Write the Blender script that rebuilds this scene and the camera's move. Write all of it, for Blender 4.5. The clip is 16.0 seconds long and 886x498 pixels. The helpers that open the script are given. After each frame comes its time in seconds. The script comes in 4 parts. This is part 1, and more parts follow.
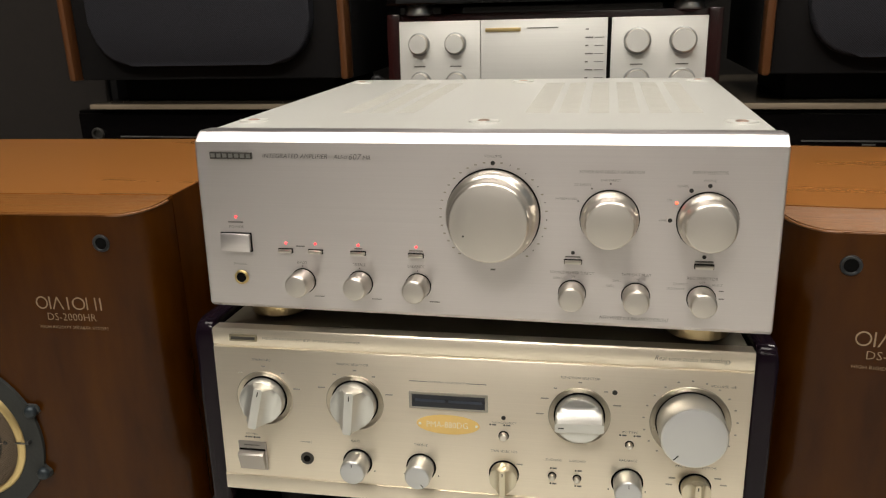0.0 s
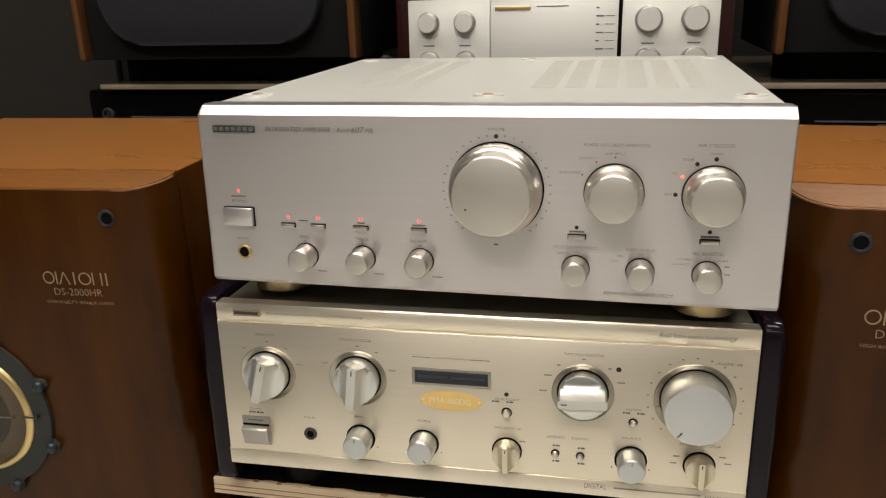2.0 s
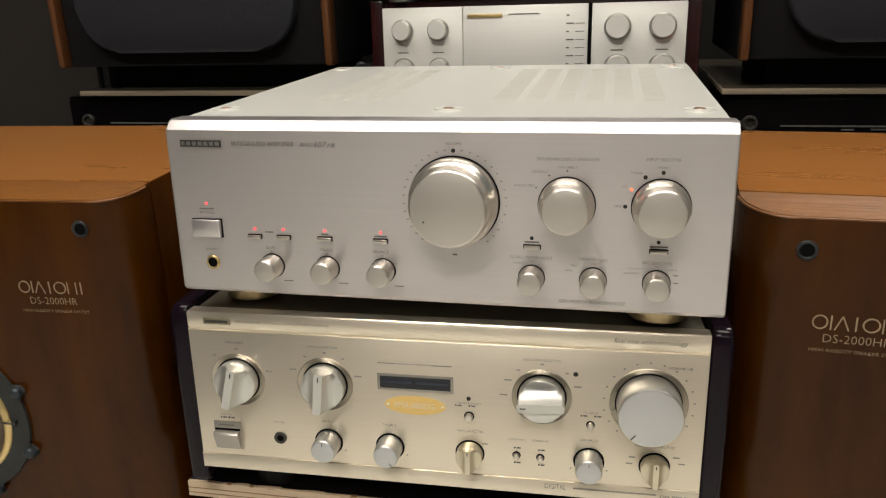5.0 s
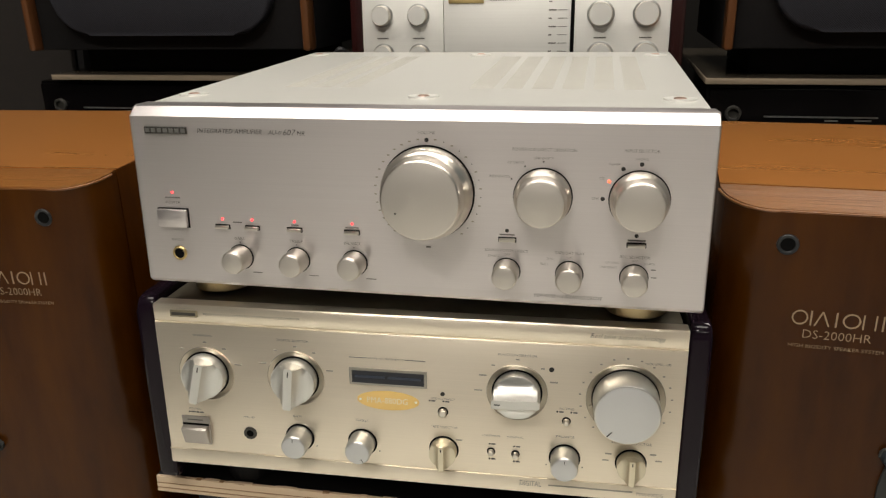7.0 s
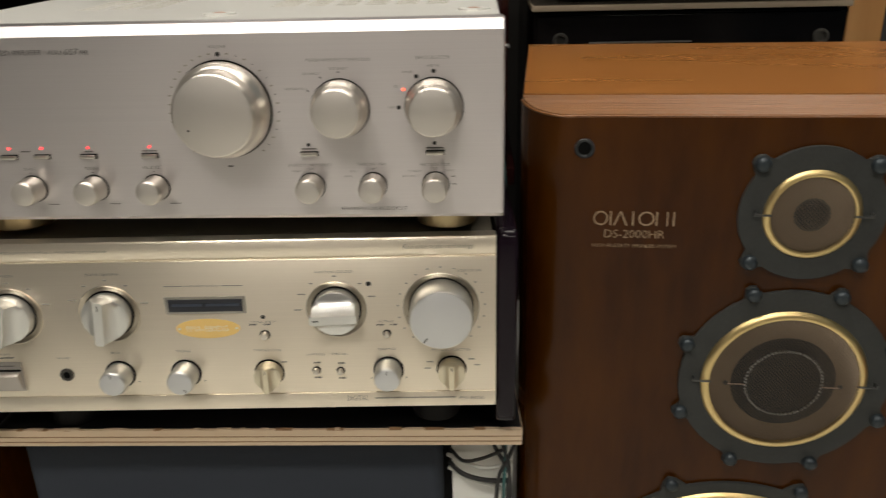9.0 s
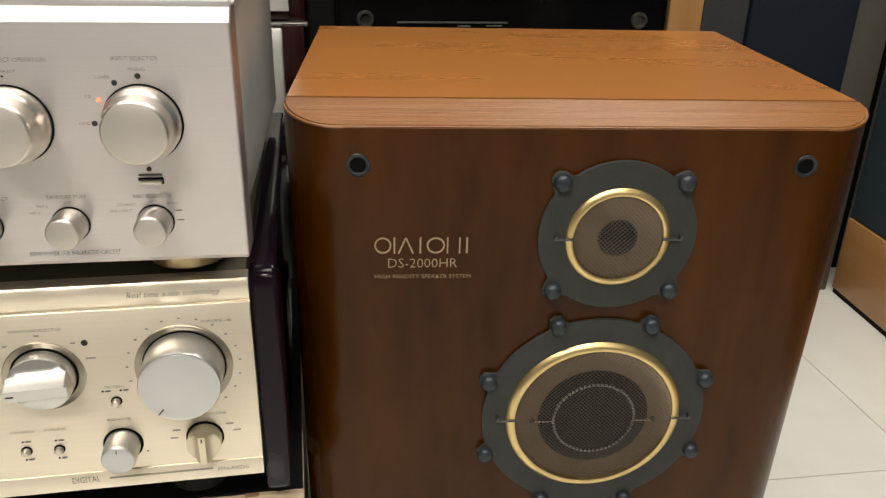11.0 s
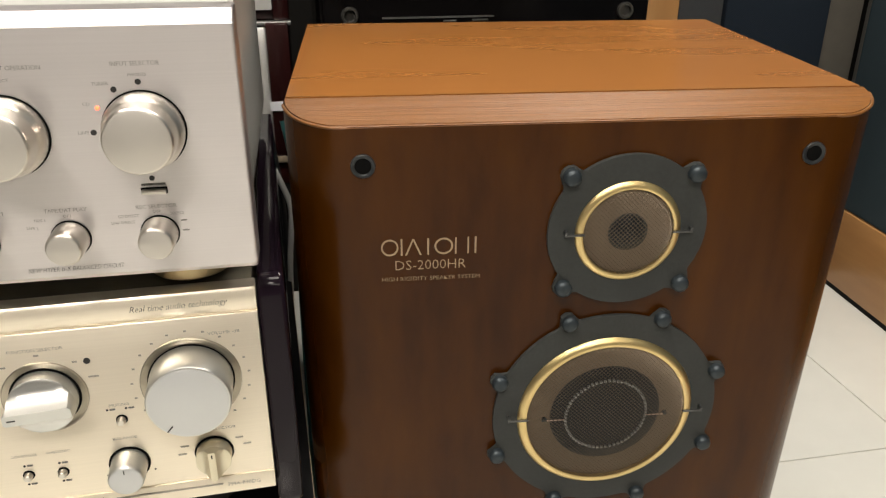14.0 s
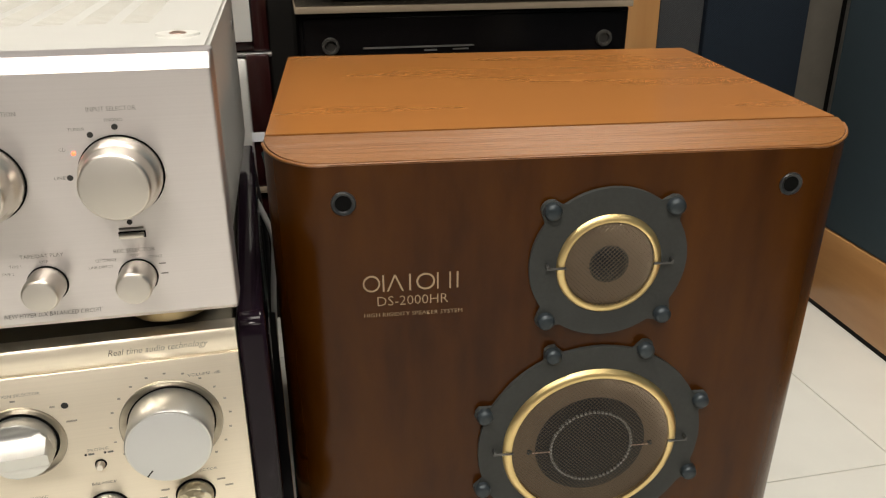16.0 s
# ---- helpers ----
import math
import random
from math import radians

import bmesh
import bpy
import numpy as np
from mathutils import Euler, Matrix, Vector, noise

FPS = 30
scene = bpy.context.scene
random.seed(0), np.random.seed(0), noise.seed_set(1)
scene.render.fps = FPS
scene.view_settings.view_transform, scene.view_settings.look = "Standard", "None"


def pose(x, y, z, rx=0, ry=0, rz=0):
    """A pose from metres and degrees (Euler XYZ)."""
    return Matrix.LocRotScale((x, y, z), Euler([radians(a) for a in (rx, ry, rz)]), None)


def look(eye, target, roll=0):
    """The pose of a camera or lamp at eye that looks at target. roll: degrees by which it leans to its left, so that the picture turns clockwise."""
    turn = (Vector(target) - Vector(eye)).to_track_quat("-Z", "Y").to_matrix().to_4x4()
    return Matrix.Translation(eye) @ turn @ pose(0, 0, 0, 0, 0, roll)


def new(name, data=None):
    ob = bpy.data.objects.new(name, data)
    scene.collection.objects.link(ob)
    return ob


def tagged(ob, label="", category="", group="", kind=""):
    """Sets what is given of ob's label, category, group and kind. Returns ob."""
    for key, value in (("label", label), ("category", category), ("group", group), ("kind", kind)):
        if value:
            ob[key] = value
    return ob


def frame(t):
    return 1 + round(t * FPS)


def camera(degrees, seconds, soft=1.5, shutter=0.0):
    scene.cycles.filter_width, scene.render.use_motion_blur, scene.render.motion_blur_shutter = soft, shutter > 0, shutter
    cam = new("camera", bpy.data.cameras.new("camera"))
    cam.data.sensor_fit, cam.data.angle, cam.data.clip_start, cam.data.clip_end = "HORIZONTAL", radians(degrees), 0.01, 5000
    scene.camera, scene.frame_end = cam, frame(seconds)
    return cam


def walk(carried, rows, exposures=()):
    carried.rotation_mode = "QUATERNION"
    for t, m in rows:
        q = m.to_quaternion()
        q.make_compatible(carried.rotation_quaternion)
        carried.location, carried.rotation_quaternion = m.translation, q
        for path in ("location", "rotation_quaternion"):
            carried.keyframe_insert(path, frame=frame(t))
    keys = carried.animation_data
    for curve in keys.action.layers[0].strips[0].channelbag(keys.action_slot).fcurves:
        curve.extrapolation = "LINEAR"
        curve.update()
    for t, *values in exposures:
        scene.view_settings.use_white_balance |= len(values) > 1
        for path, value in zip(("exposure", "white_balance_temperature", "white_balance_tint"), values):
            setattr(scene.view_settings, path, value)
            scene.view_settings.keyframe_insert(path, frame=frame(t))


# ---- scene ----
cam = camera(60.0, 16.0, 1.2, 0.4)
PATH = [
    (0, (0.094, -0.544, 0.878), (-0.305, 1.343, 0.348), -1.1),
    (0.5, (0.095, -0.548, 0.875), (-0.33, 1.335, 0.351), -1.1),
    (1, (0.094, -0.552, 0.874), (-0.352, 1.325, 0.348), -0.9),
    (1.5, (0.097, -0.546, 0.87), (-0.347, 1.326, 0.326), -1.0),
    (2, (0.102, -0.541, 0.867), (-0.332, 1.329, 0.308), -1.1),
    (2.5, (0.108, -0.544, 0.873), (-0.323, 1.327, 0.313), -0.8),
    (3, (0.108, -0.545, 0.875), (-0.327, 1.327, 0.323), -0.8),
    (3.5, (0.109, -0.549, 0.879), (-0.323, 1.326, 0.332), -1.1),
    (4, (0.119, -0.551, 0.881), (-0.305, 1.324, 0.33), -1.7),
    (6.5, (0.133, -0.54, 0.883), (-0.261, 1.329, 0.288), -0.4),
    (7, (0.136, -0.532, 0.881), (-0.244, 1.337, 0.279), -0.7),
    (7.5, (0.147, -0.525, 0.877), (-0.204, 1.343, 0.256), -1.1),
    (8, (0.162, -0.528, 0.865), (-0.134, 1.34, 0.215), -0.9),
    (8.5, (0.178, -0.536, 0.853), (-0.036, 1.33, 0.165), -0.9),
    (9, (0.197, -0.54, 0.849), (0.106, 1.329, 0.143), -1.3),
    (9.5, (0.233, -0.521, 0.848), (0.307, 1.346, 0.136), -0.9),
    (10, (0.262, -0.48, 0.854), (0.414, 1.372, 0.117), -0.1),
    (12.3, (0.269, -0.405, 0.857), (0.633, 1.38, 0.033), 2.0),
    (12.5, (0.266, -0.406, 0.855), (0.629, 1.381, 0.034), 1.9),
    (13, (0.262, -0.403, 0.851), (0.631, 1.383, 0.028), 1.7),
    (13.5, (0.255, -0.404, 0.849), (0.629, 1.383, 0.033), 1.0),
    (14, (0.247, -0.408, 0.855), (0.582, 1.392, 0.052), 0.1),
    (14.5, (0.251, -0.405, 0.856), (0.563, 1.407, 0.067), -0.7),
    (15, (0.25, -0.407, 0.86), (0.578, 1.405, 0.08), -0.6),
    (15.5, (0.25, -0.404, 0.862), (0.613, 1.408, 0.096), -0.3),
    (16, (0.251, -0.404, 0.865), (0.625, 1.409, 0.107), -0.3),
]
EXPOSURES = [(0, -0.11), (7.6, -0.13), (8.7, -0.27), (9.5, -0.2), (10, 0.06), (12.3, 0.30), (14, 0.36), (16, 0.27)]
walk(cam, [(t, look(eye, target, roll)) for t, eye, target, roll in PATH], EXPOSURES)

# ---- light ----
world = bpy.data.worlds.new("world")
scene.world = world
world.use_nodes = True
world.node_tree.nodes["Background"].inputs["Color"].default_value = (0.9, 0.95, 1.0, 1)
world.node_tree.nodes["Background"].inputs["Strength"].default_value = 0.004

LAMPS = [  # x, y, size x, size y, watts
    (-0.12, -0.24, 2.1, 0.45, 29),
    (1.15, 0.75, 0.7, 0.30, 19),
    (-0.25, -1.5, 1.3, 0.30, 41),
    (0.9, -2.3, 1.2, 0.30, 8),
]
CEILING = 2.55


# ---- materials ----
def nodes_of(name):
    m = bpy.data.materials.new(name)
    m.use_nodes = True
    t = m.node_tree
    return m, t.nodes, t.links, t.nodes["Principled BSDF"]


def set_in(node, **kw):
    for k, v in kw.items():
        node.inputs[k.replace("_", " ")].default_value = v


def coords(n, l, scale=(1, 1, 1), rot=(0, 0, 0)):
    tc = n.new("ShaderNodeTexCoord")
    mp = n.new("ShaderNodeMapping")
    mp.inputs["Scale"].default_value = scale
    mp.inputs["Rotation"].default_value = rot
    l.new(tc.outputs["Object"], mp.inputs["Vector"])
    return mp.outputs["Vector"]


def noise_tex(n, l, vec, scale, detail=4, rough=0.55):
    t = n.new("ShaderNodeTexNoise")
    set_in(t, Scale=scale, Detail=detail, Roughness=rough)
    l.new(vec, t.inputs["Vector"])
    return t.outputs["Fac"]


def ramp(n, l, fac, stops):
    r = n.new("ShaderNodeValToRGB")
    e = r.color_ramp.elements
    while len(e) < len(stops):
        e.new(0.5)
    for el, (p, c) in zip(e, stops):
        el.position = p
        el.color = (*c, 1)
    l.new(fac, r.inputs["Fac"])
    return r.outputs["Color"]


def bump(n, l, b, fac, strength, distance):
    k = n.new("ShaderNodeBump")
    set_in(k, Strength=strength, Distance=distance)
    l.new(fac, k.inputs["Height"])
    l.new(k.outputs["Normal"], b.inputs["Normal"])


def rough_range(n, l, b, fac, lo, hi):
    r = n.new("ShaderNodeMapRange")
    set_in(r, To_Min=lo, To_Max=hi)
    l.new(fac, r.inputs["Value"])
    l.new(r.outputs["Result"], b.inputs["Roughness"])


def mixed(c, k):
    return tuple(min(1.0, v * k) for v in c)


def brushed(name, colour, metal, lo, hi, grain=(6, 900, 900), relief=0.035, streaky=0.0):
    """Brushed or satin metal: fine streaks along x, faint larger clouds."""
    m, n, l, b = nodes_of(name)
    streak = noise_tex(n, l, coords(n, l, grain), 1.0, 3)
    cloud = noise_tex(n, l, coords(n, l), 9.0, 3)
    mix = n.new("ShaderNodeMath")
    mix.operation = "MULTIPLY_ADD"
    l.new(streak, mix.inputs[0])
    mix.inputs[1].default_value = 0.6
    half = n.new("ShaderNodeMath")
    half.operation = "MULTIPLY"
    half.inputs[1].default_value = 0.4
    l.new(cloud, half.inputs[0])
    l.new(half.outputs[0], mix.inputs[2])
    l.new(ramp(n, l, mix.outputs[0], [(0.3, mixed(colour, 0.96)), (0.7, mixed(colour, 1.03))]), b.inputs["Base Color"])
    set_in(b, Metallic=metal)
    rough_range(n, l, b, mix.outputs[0], lo, hi)
    if streaky:  # reflections drawn out across the brush marks
        up = n.new("ShaderNodeCombineXYZ")
        up.inputs["Z"].default_value = 1.0
        l.new(up.outputs["Vector"], b.inputs["Tangent"])
        set_in(b, Anisotropic=streaky)
    if relief:
        bump(n, l, b, streak, relief, 0.0004)
    return m


def plain(name, colour, rough=0.5, metal=0.0, vary=0.12, scale=40.0, relief=0.0, coat=0.0, gloss=0.4):
    m, n, l, b = nodes_of(name)
    f = noise_tex(n, l, coords(n, l), scale, 5)
    big = noise_tex(n, l, coords(n, l), scale / 9, 3)
    mx = n.new("ShaderNodeMath")
    mx.operation = "ADD"
    l.new(f, mx.inputs[0])
    l.new(big, mx.inputs[1])
    hv = n.new("ShaderNodeMath")
    hv.operation = "MULTIPLY"
    hv.inputs[1].default_value = 0.5
    l.new(mx.outputs[0], hv.inputs[0])
    l.new(ramp(n, l, hv.outputs[0], [(0.3, mixed(colour, 1 - vary)), (0.7, mixed(colour, 1 + vary))]), b.inputs["Base Color"])
    set_in(b, Metallic=metal, Coat_Weight=coat, Specular_IOR_Level=gloss)
    rough_range(n, l, b, hv.outputs[0], max(0.02, rough - 0.06), min(1, rough + 0.06))
    if relief:
        bump(n, l, b, f, relief, 0.001)
    return m


def wood(name, dark, light, along=(1, 1, 1), rough=0.3, coat=0.25, scale=1.0, relief=0.12, gloss=0.35, depth=0.0006, streaky=0.0):
    """Veneer: long grain (stretched by the small number in along), pores and broad tone."""
    m, n, l, b = nodes_of(name)
    v = coords(n, l, along)
    grain = noise_tex(n, l, v, 60 * scale, 6, 0.6)
    broad = noise_tex(n, l, v, 9 * scale, 4, 0.6)
    wave = n.new("ShaderNodeTexWave")
    set_in(wave, Scale=5 * scale, Distortion=7.0, Detail=3.0, Detail_Scale=1.5)
    l.new(v, wave.inputs["Vector"])
    a = n.new("ShaderNodeMath")
    a.operation = "MULTIPLY_ADD"
    l.new(broad, a.inputs[0])
    a.inputs[1].default_value = 0.70
    c = n.new("ShaderNodeMath")
    c.operation = "MULTIPLY_ADD"
    l.new(grain, c.inputs[0])
    c.inputs[1].default_value = 0.22
    d = n.new("ShaderNodeMath")
    d.operation = "MULTIPLY"
    d.inputs[1].default_value = 0.05
    l.new(wave.outputs["Fac"], d.inputs[0])
    l.new(d.outputs[0], c.inputs[2])
    l.new(c.outputs[0], a.inputs[2])
    mid = tuple((x + y) / 2 for x, y in zip(dark, light))
    l.new(ramp(n, l, a.outputs[0], [(0.32, dark), (0.5, mid), (0.68, light)]), b.inputs["Base Color"])
    set_in(b, Coat_Weight=coat, Coat_Roughness=0.18, Specular_IOR_Level=gloss)
    rough_range(n, l, b, a.outputs[0], rough - 0.02, rough + 0.05)
    if streaky:  # open grain along x draws reflections out across it
        across = n.new("ShaderNodeCombineXYZ")
        across.inputs["Y"].default_value = 1.0
        l.new(across.outputs["Vector"], b.inputs["Tangent"])
        set_in(b, Anisotropic=streaky)
    if relief:
        bump(n, l, b, grain, relief, depth)
    return m


def cloth(name, colour, pitch=700.0):
    m, n, l, b = nodes_of(name)
    w = n.new("ShaderNodeTexChecker")
    set_in(w, Scale=pitch, Color1=(*mixed(colour, 1.25), 1), Color2=(*mixed(colour, 0.75), 1))
    l.new(coords(n, l), w.inputs["Vector"])
    l.new(w.outputs["Color"], b.inputs["Base Color"])
    set_in(b, Roughness=0.95, Specular_IOR_Level=0.12)
    bump(n, l, b, noise_tex(n, l, coords(n, l), 500, 2), 0.3, 0.0005)
    return m


def glowing(name, colour, strength):
    m, n, l, b = nodes_of(name)
    set_in(b, Base_Color=(*colour, 1), Emission_Color=(*colour, 1), Emission_Strength=strength, Roughness=0.3)
    return m


SILVER = brushed("champagne_silver", (0.69, 0.650, 0.65), 0.85, 0.27, 0.36, streaky=0.75)
SILVER_KNOB = brushed("knob_silver", (0.66, 0.62, 0.56), 0.95, 0.27, 0.32, (8, 8, 8), 0.0)
SILVER_FACE = brushed("knob_face", (0.57, 0.535, 0.495), 0.75, 0.44, 0.50, (10, 10, 10), 0.0)
COVER = brushed("satin_cover", (0.54, 0.535, 0.505), 0.2, 0.32, 0.42, (40, 300, 300), 0.02)
CHAMPAGNE = brushed("champagne_gold", (0.86, 0.775, 0.645), 0.8, 0.28, 0.35, streaky=0.75)
GREY_KNOB = brushed("grey_knob", (0.63, 0.63, 0.61), 0.85, 0.30, 0.36, (10, 10, 10), 0.0)
GREY_FACE = brushed("grey_knob_face", (0.60, 0.605, 0.61), 0.6, 0.45, 0.52, (10, 10, 10), 0.0)
WHITE_PANEL = brushed("white_silver", (0.74, 0.73, 0.70), 0.4, 0.4, 0.5)
REAR_KNOB = brushed("pale_knob", (0.74, 0.73, 0.70), 0.5, 0.4, 0.5, (9, 9, 9), 0.0)
BRASS = brushed("brass", (0.68, 0.52, 0.25), 1.0, 0.35, 0.42, (9, 9, 9), 0.0)
FOOT = brushed("dull_brass", (0.46, 0.37, 0.22), 1.0, 0.34, 0.42, (9, 9, 9), 0.0)
COPPER = plain("copper_screw", (0.70, 0.50, 0.42), 0.35, 0.9)
DARK_GAP = plain("black_gap", (0.004, 0.004, 0.004), 0.8, gloss=0.05)
INK = plain("printed_ink", (0.022, 0.021, 0.020), 0.6)
PRINT = plain("faded_print", (0.16, 0.15, 0.14), 0.6)
FAINT = plain("faint_print", (0.36, 0.33, 0.28), 0.6)
GOLD_INK = plain("gold_print", (0.34, 0.235, 0.145), 0.4, 0.3)
OLIVE_TOP = plain("olive_steel", (0.16, 0.145, 0.11), 0.32, 0.6, 0.08, 200)
SIDE_WOOD = plain("piano_purple_black", (0.009, 0.005, 0.009), 0.12, 0.0, 0.2, 20, 0.0, 0.0, 0.16)
RED_LED = glowing("red_led", (1.0, 0.03, 0.035), 4.0)
ORANGE_LED = glowing("orange_led", (1.0, 0.08, 0.03), 4.0)
GLASS_DARK = plain("display_window", (0.012, 0.014, 0.022), 0.12)
STICKER = plain("gold_sticker", (0.84, 0.58, 0.20), 0.4, 0.1)
STICKER_INK = plain("sticker_white", (0.92, 0.90, 0.78), 0.4)
# one walnut in two colours: shade on front and sides, light on top
CAB_SHADED = wood("walnut_shaded", (0.0250, 0.0062, 0.0002), (0.073, 0.0222, 0.0006), (1, 1, 0.24), 0.23, 0.0, 1.25, 0.05, 0.18)
CAB_LIT = wood("walnut_lit", (0.272, 0.102, 0.023), (0.312, 0.126, 0.031), (0.14, 1, 1), 0.26, 0.6, 0.5, 0.0)
# the same walnut again, lightened for the lit upper front edge
CAB_LIT_EDGE = wood("walnut_lit_edge", (0.135, 0.051, 0.011), (0.215, 0.086, 0.020), (0.05, 1, 1), 0.37, 0.1, 1.6, 1.0, 0.52, 0.0034, 0.95)
FLANGE = plain("grey_casting", (0.035, 0.037, 0.036), 0.6, 0.1, 0.2, 300, 0.2, 0.0, 0.25)
SOCKET = plain("dark_socket", (0.030, 0.032, 0.034), 0.3, 0.4)
ROCKER = brushed("grey_rocker", (0.40, 0.37, 0.34), 0.75, 0.34, 0.42)
BOLT = plain("dark_bolt", (0.028, 0.036, 0.042), 0.4, 0.4)
MESH_WIRE = plain("bronze_mesh", (0.145, 0.116, 0.084), 0.36, 0.75, 0.2, 400)
DOME_DARK = plain("dark_dome", (0.004, 0.007, 0.012), 0.3, gloss=0.25)
DOME_TAN = plain("tan_cone", (0.165, 0.117, 0.078), 0.6)
SHINY_BLACK = plain("gloss_black", (0.003, 0.0025, 0.0027), 0.14, 0.0, 0.2, 20, 0.0, 0.0, 0.12)
MATT_BLACK = plain("matt_black", (0.0085, 0.008, 0.0085), 0.75, 0.0, 0.2, 200, 0.2, 0.0, 0.15)
GRILLE = cloth("charcoal_grille", (0.023, 0.0235, 0.029))
BLUE_CLOTH = cloth("slate_blue_cloth", (0.055, 0.080, 0.098), 500)
NAVY_CLOTH = cloth("navy_cloth", (0.014, 0.020, 0.030), 500)
GREY_CLOTH = cloth("grey_cloth", (0.05, 0.052, 0.056), 500)
WALL_DARK = plain("dark_wall", (0.010, 0.009, 0.008), 0.9, 0, 0.2, 30, 0.1, 0.0, 0.15)
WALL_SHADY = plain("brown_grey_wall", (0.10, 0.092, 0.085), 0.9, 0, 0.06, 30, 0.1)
WALL_PALE = plain("pale_wall", (0.30, 0.28, 0.25), 0.9, 0, 0.06, 30, 0.1)
TAUPE = plain("taupe_post", (0.085, 0.076, 0.064), 0.6)
OAK = wood("oak_trim", (0.42, 0.20, 0.07), (0.58, 0.31, 0.12), (1, 1, 0.1), 0.4, 0.2)
OAK_RAIL = wood("oak_skirting", (0.40, 0.19, 0.065), (0.56, 0.30, 0.115), (1, 0.1, 1), 0.4, 0.2)
TEAK_EDGE = wood("teak_edge", (0.085, 0.031, 0.010), (0.155, 0.062, 0.021), (1, 1, 0.1), 0.4, 0.1)
PLY = wood("plywood_face", (0.50, 0.37, 0.25), (0.66, 0.53, 0.39), (0.1, 1, 1), 0.55, 0.0)
PLY_DARK = wood("plywood_dark_ply", (0.22, 0.12, 0.06), (0.34, 0.21, 0.12), (0.1, 1, 1), 0.6, 0.0)
RED_WOOD = wood("dark_red_wood", (0.010, 0.003, 0.003), (0.028, 0.006, 0.006), (1, 1, 0.1), 0.2, 0.3)
TILE = plain("cream_tile", (0.69, 0.685, 0.635), 0.2, 0, 0.05, 8, 0.0, 0.3)
GROUT = plain("grout", (0.34, 0.32, 0.28), 0.9)
CEIL = plain("ceiling_white", (0.75, 0.75, 0.72), 0.9, 0, 0.04)
BOARD_PALE = wood("pale_board", (0.20, 0.155, 0.11), (0.34, 0.28, 0.21), (0.1, 1, 1), 0.22, 0.3)
BOARD_TOP = wood("brown_board", (0.055, 0.045, 0.034), (0.115, 0.095, 0.07), (0.1, 1, 1), 0.2, 0.4)
CABLE = plain("black_cable", (0.012, 0.012, 0.013), 0.5)
CABLE_WHITE = plain("grey_white_cable", (0.55, 0.55, 0.52), 0.45)
CABLE_GREEN = plain("teal_cable", (0.02, 0.09, 0.09), 0.4)
DIFFUSER = glowing("lamp_diffuser", (1.0, 0.95, 0.88), 3.0)
STEEL = plain("bare_steel", (0.5, 0.5, 0.49), 0.3, 0.9)


# ---- building helpers ----
def thing(name, m, label, category, group="", kind=""):
    ob = new(name)
    ob.empty_display_size = 0.02
    ob.matrix_basis = m
    return tagged(ob, label, category, group, kind)


def to_mesh(name, bm, material, smooth=40):
    me = bpy.data.meshes.new(name)
    bmesh.ops.recalc_face_normals(bm, faces=bm.faces[:])
    bm.to_mesh(me)
    bm.free()
    me.materials.append(material)
    if smooth:
        me.polygons.foreach_set("use_smooth", [True] * len(me.polygons))
        me.set_sharp_from_angle(angle=radians(smooth))
    return me


def part(name, bm, material, parent, label="", smooth=40):
    ob = new(name, to_mesh(name, bm, material, smooth))
    ob.parent = parent
    if label:
        tagged(ob, label)
    return ob


def structure(name, bm, material, label, category):
    ob = new(name, to_mesh(name, bm, material, 30))
    return tagged(ob, label, category, "", "structure")


def box(x0, x1, y0, y1, z0, z1, bevel=0.0, segments=2, bm=None):
    bm = bm or bmesh.new()
    vs = bmesh.ops.create_cube(bm, size=1.0)["verts"]
    for v in vs:
        v.co = Vector(((x0 + x1) / 2 + v.co.x * (x1 - x0), (y0 + y1) / 2 + v.co.y * (y1 - y0), (z0 + z1) / 2 + v.co.z * (z1 - z0)))
    if bevel:
        edges = list({e for v in vs for e in v.link_edges})
        bmesh.ops.bevel(bm, geom=edges, offset=bevel, segments=segments, affect="EDGES", profile=0.5)
    return bm


def lathe(profile, x=0.0, z=0.0, seg=48, bm=None):
    """Turned shape round an axis along y: profile is (radius, y) from the back to the front."""
    bm = bm or bmesh.new()
    rings = []
    for r, y in profile:
        if r < 1e-6:
            rings.append([bm.verts.new((x, y, z))])
        else:
            rings.append([bm.verts.new((x + r * math.cos(2 * math.pi * i / seg), y, z + r * math.sin(2 * math.pi * i / seg))) for i in range(seg)])
    for a, b in zip(rings, rings[1:]):
        for i in range(seg):
            j = (i + 1) % seg
            if len(a) == 1 and len(b) == 1:
                continue
            if len(a) == 1:
                bm.faces.new((a[0], b[i], b[j]))
            elif len(b) == 1:
                bm.faces.new((a[i], a[j], b[0]))
            else:
                bm.faces.new((a[i], a[j], b[j], b[i]))
    return bm


def upright(profile, x=0.0, y=0.0, seg=40, bm=None):
    """Turned shape round an upright axis: profile is (radius, z)."""
    bm2 = lathe([(r, h) for r, h in profile], 0, 0, seg)
    for v in bm2.verts:
        v.co = Vector((x + v.co.x, y - v.co.z, v.co.y))
    if bm is None:
        return bm2
    me = bpy.data.meshes.new("tmp")
    bm2.to_mesh(me)
    bm.from_mesh(me)
    bpy.data.meshes.remove(me)
    bm2.free()
    return bm


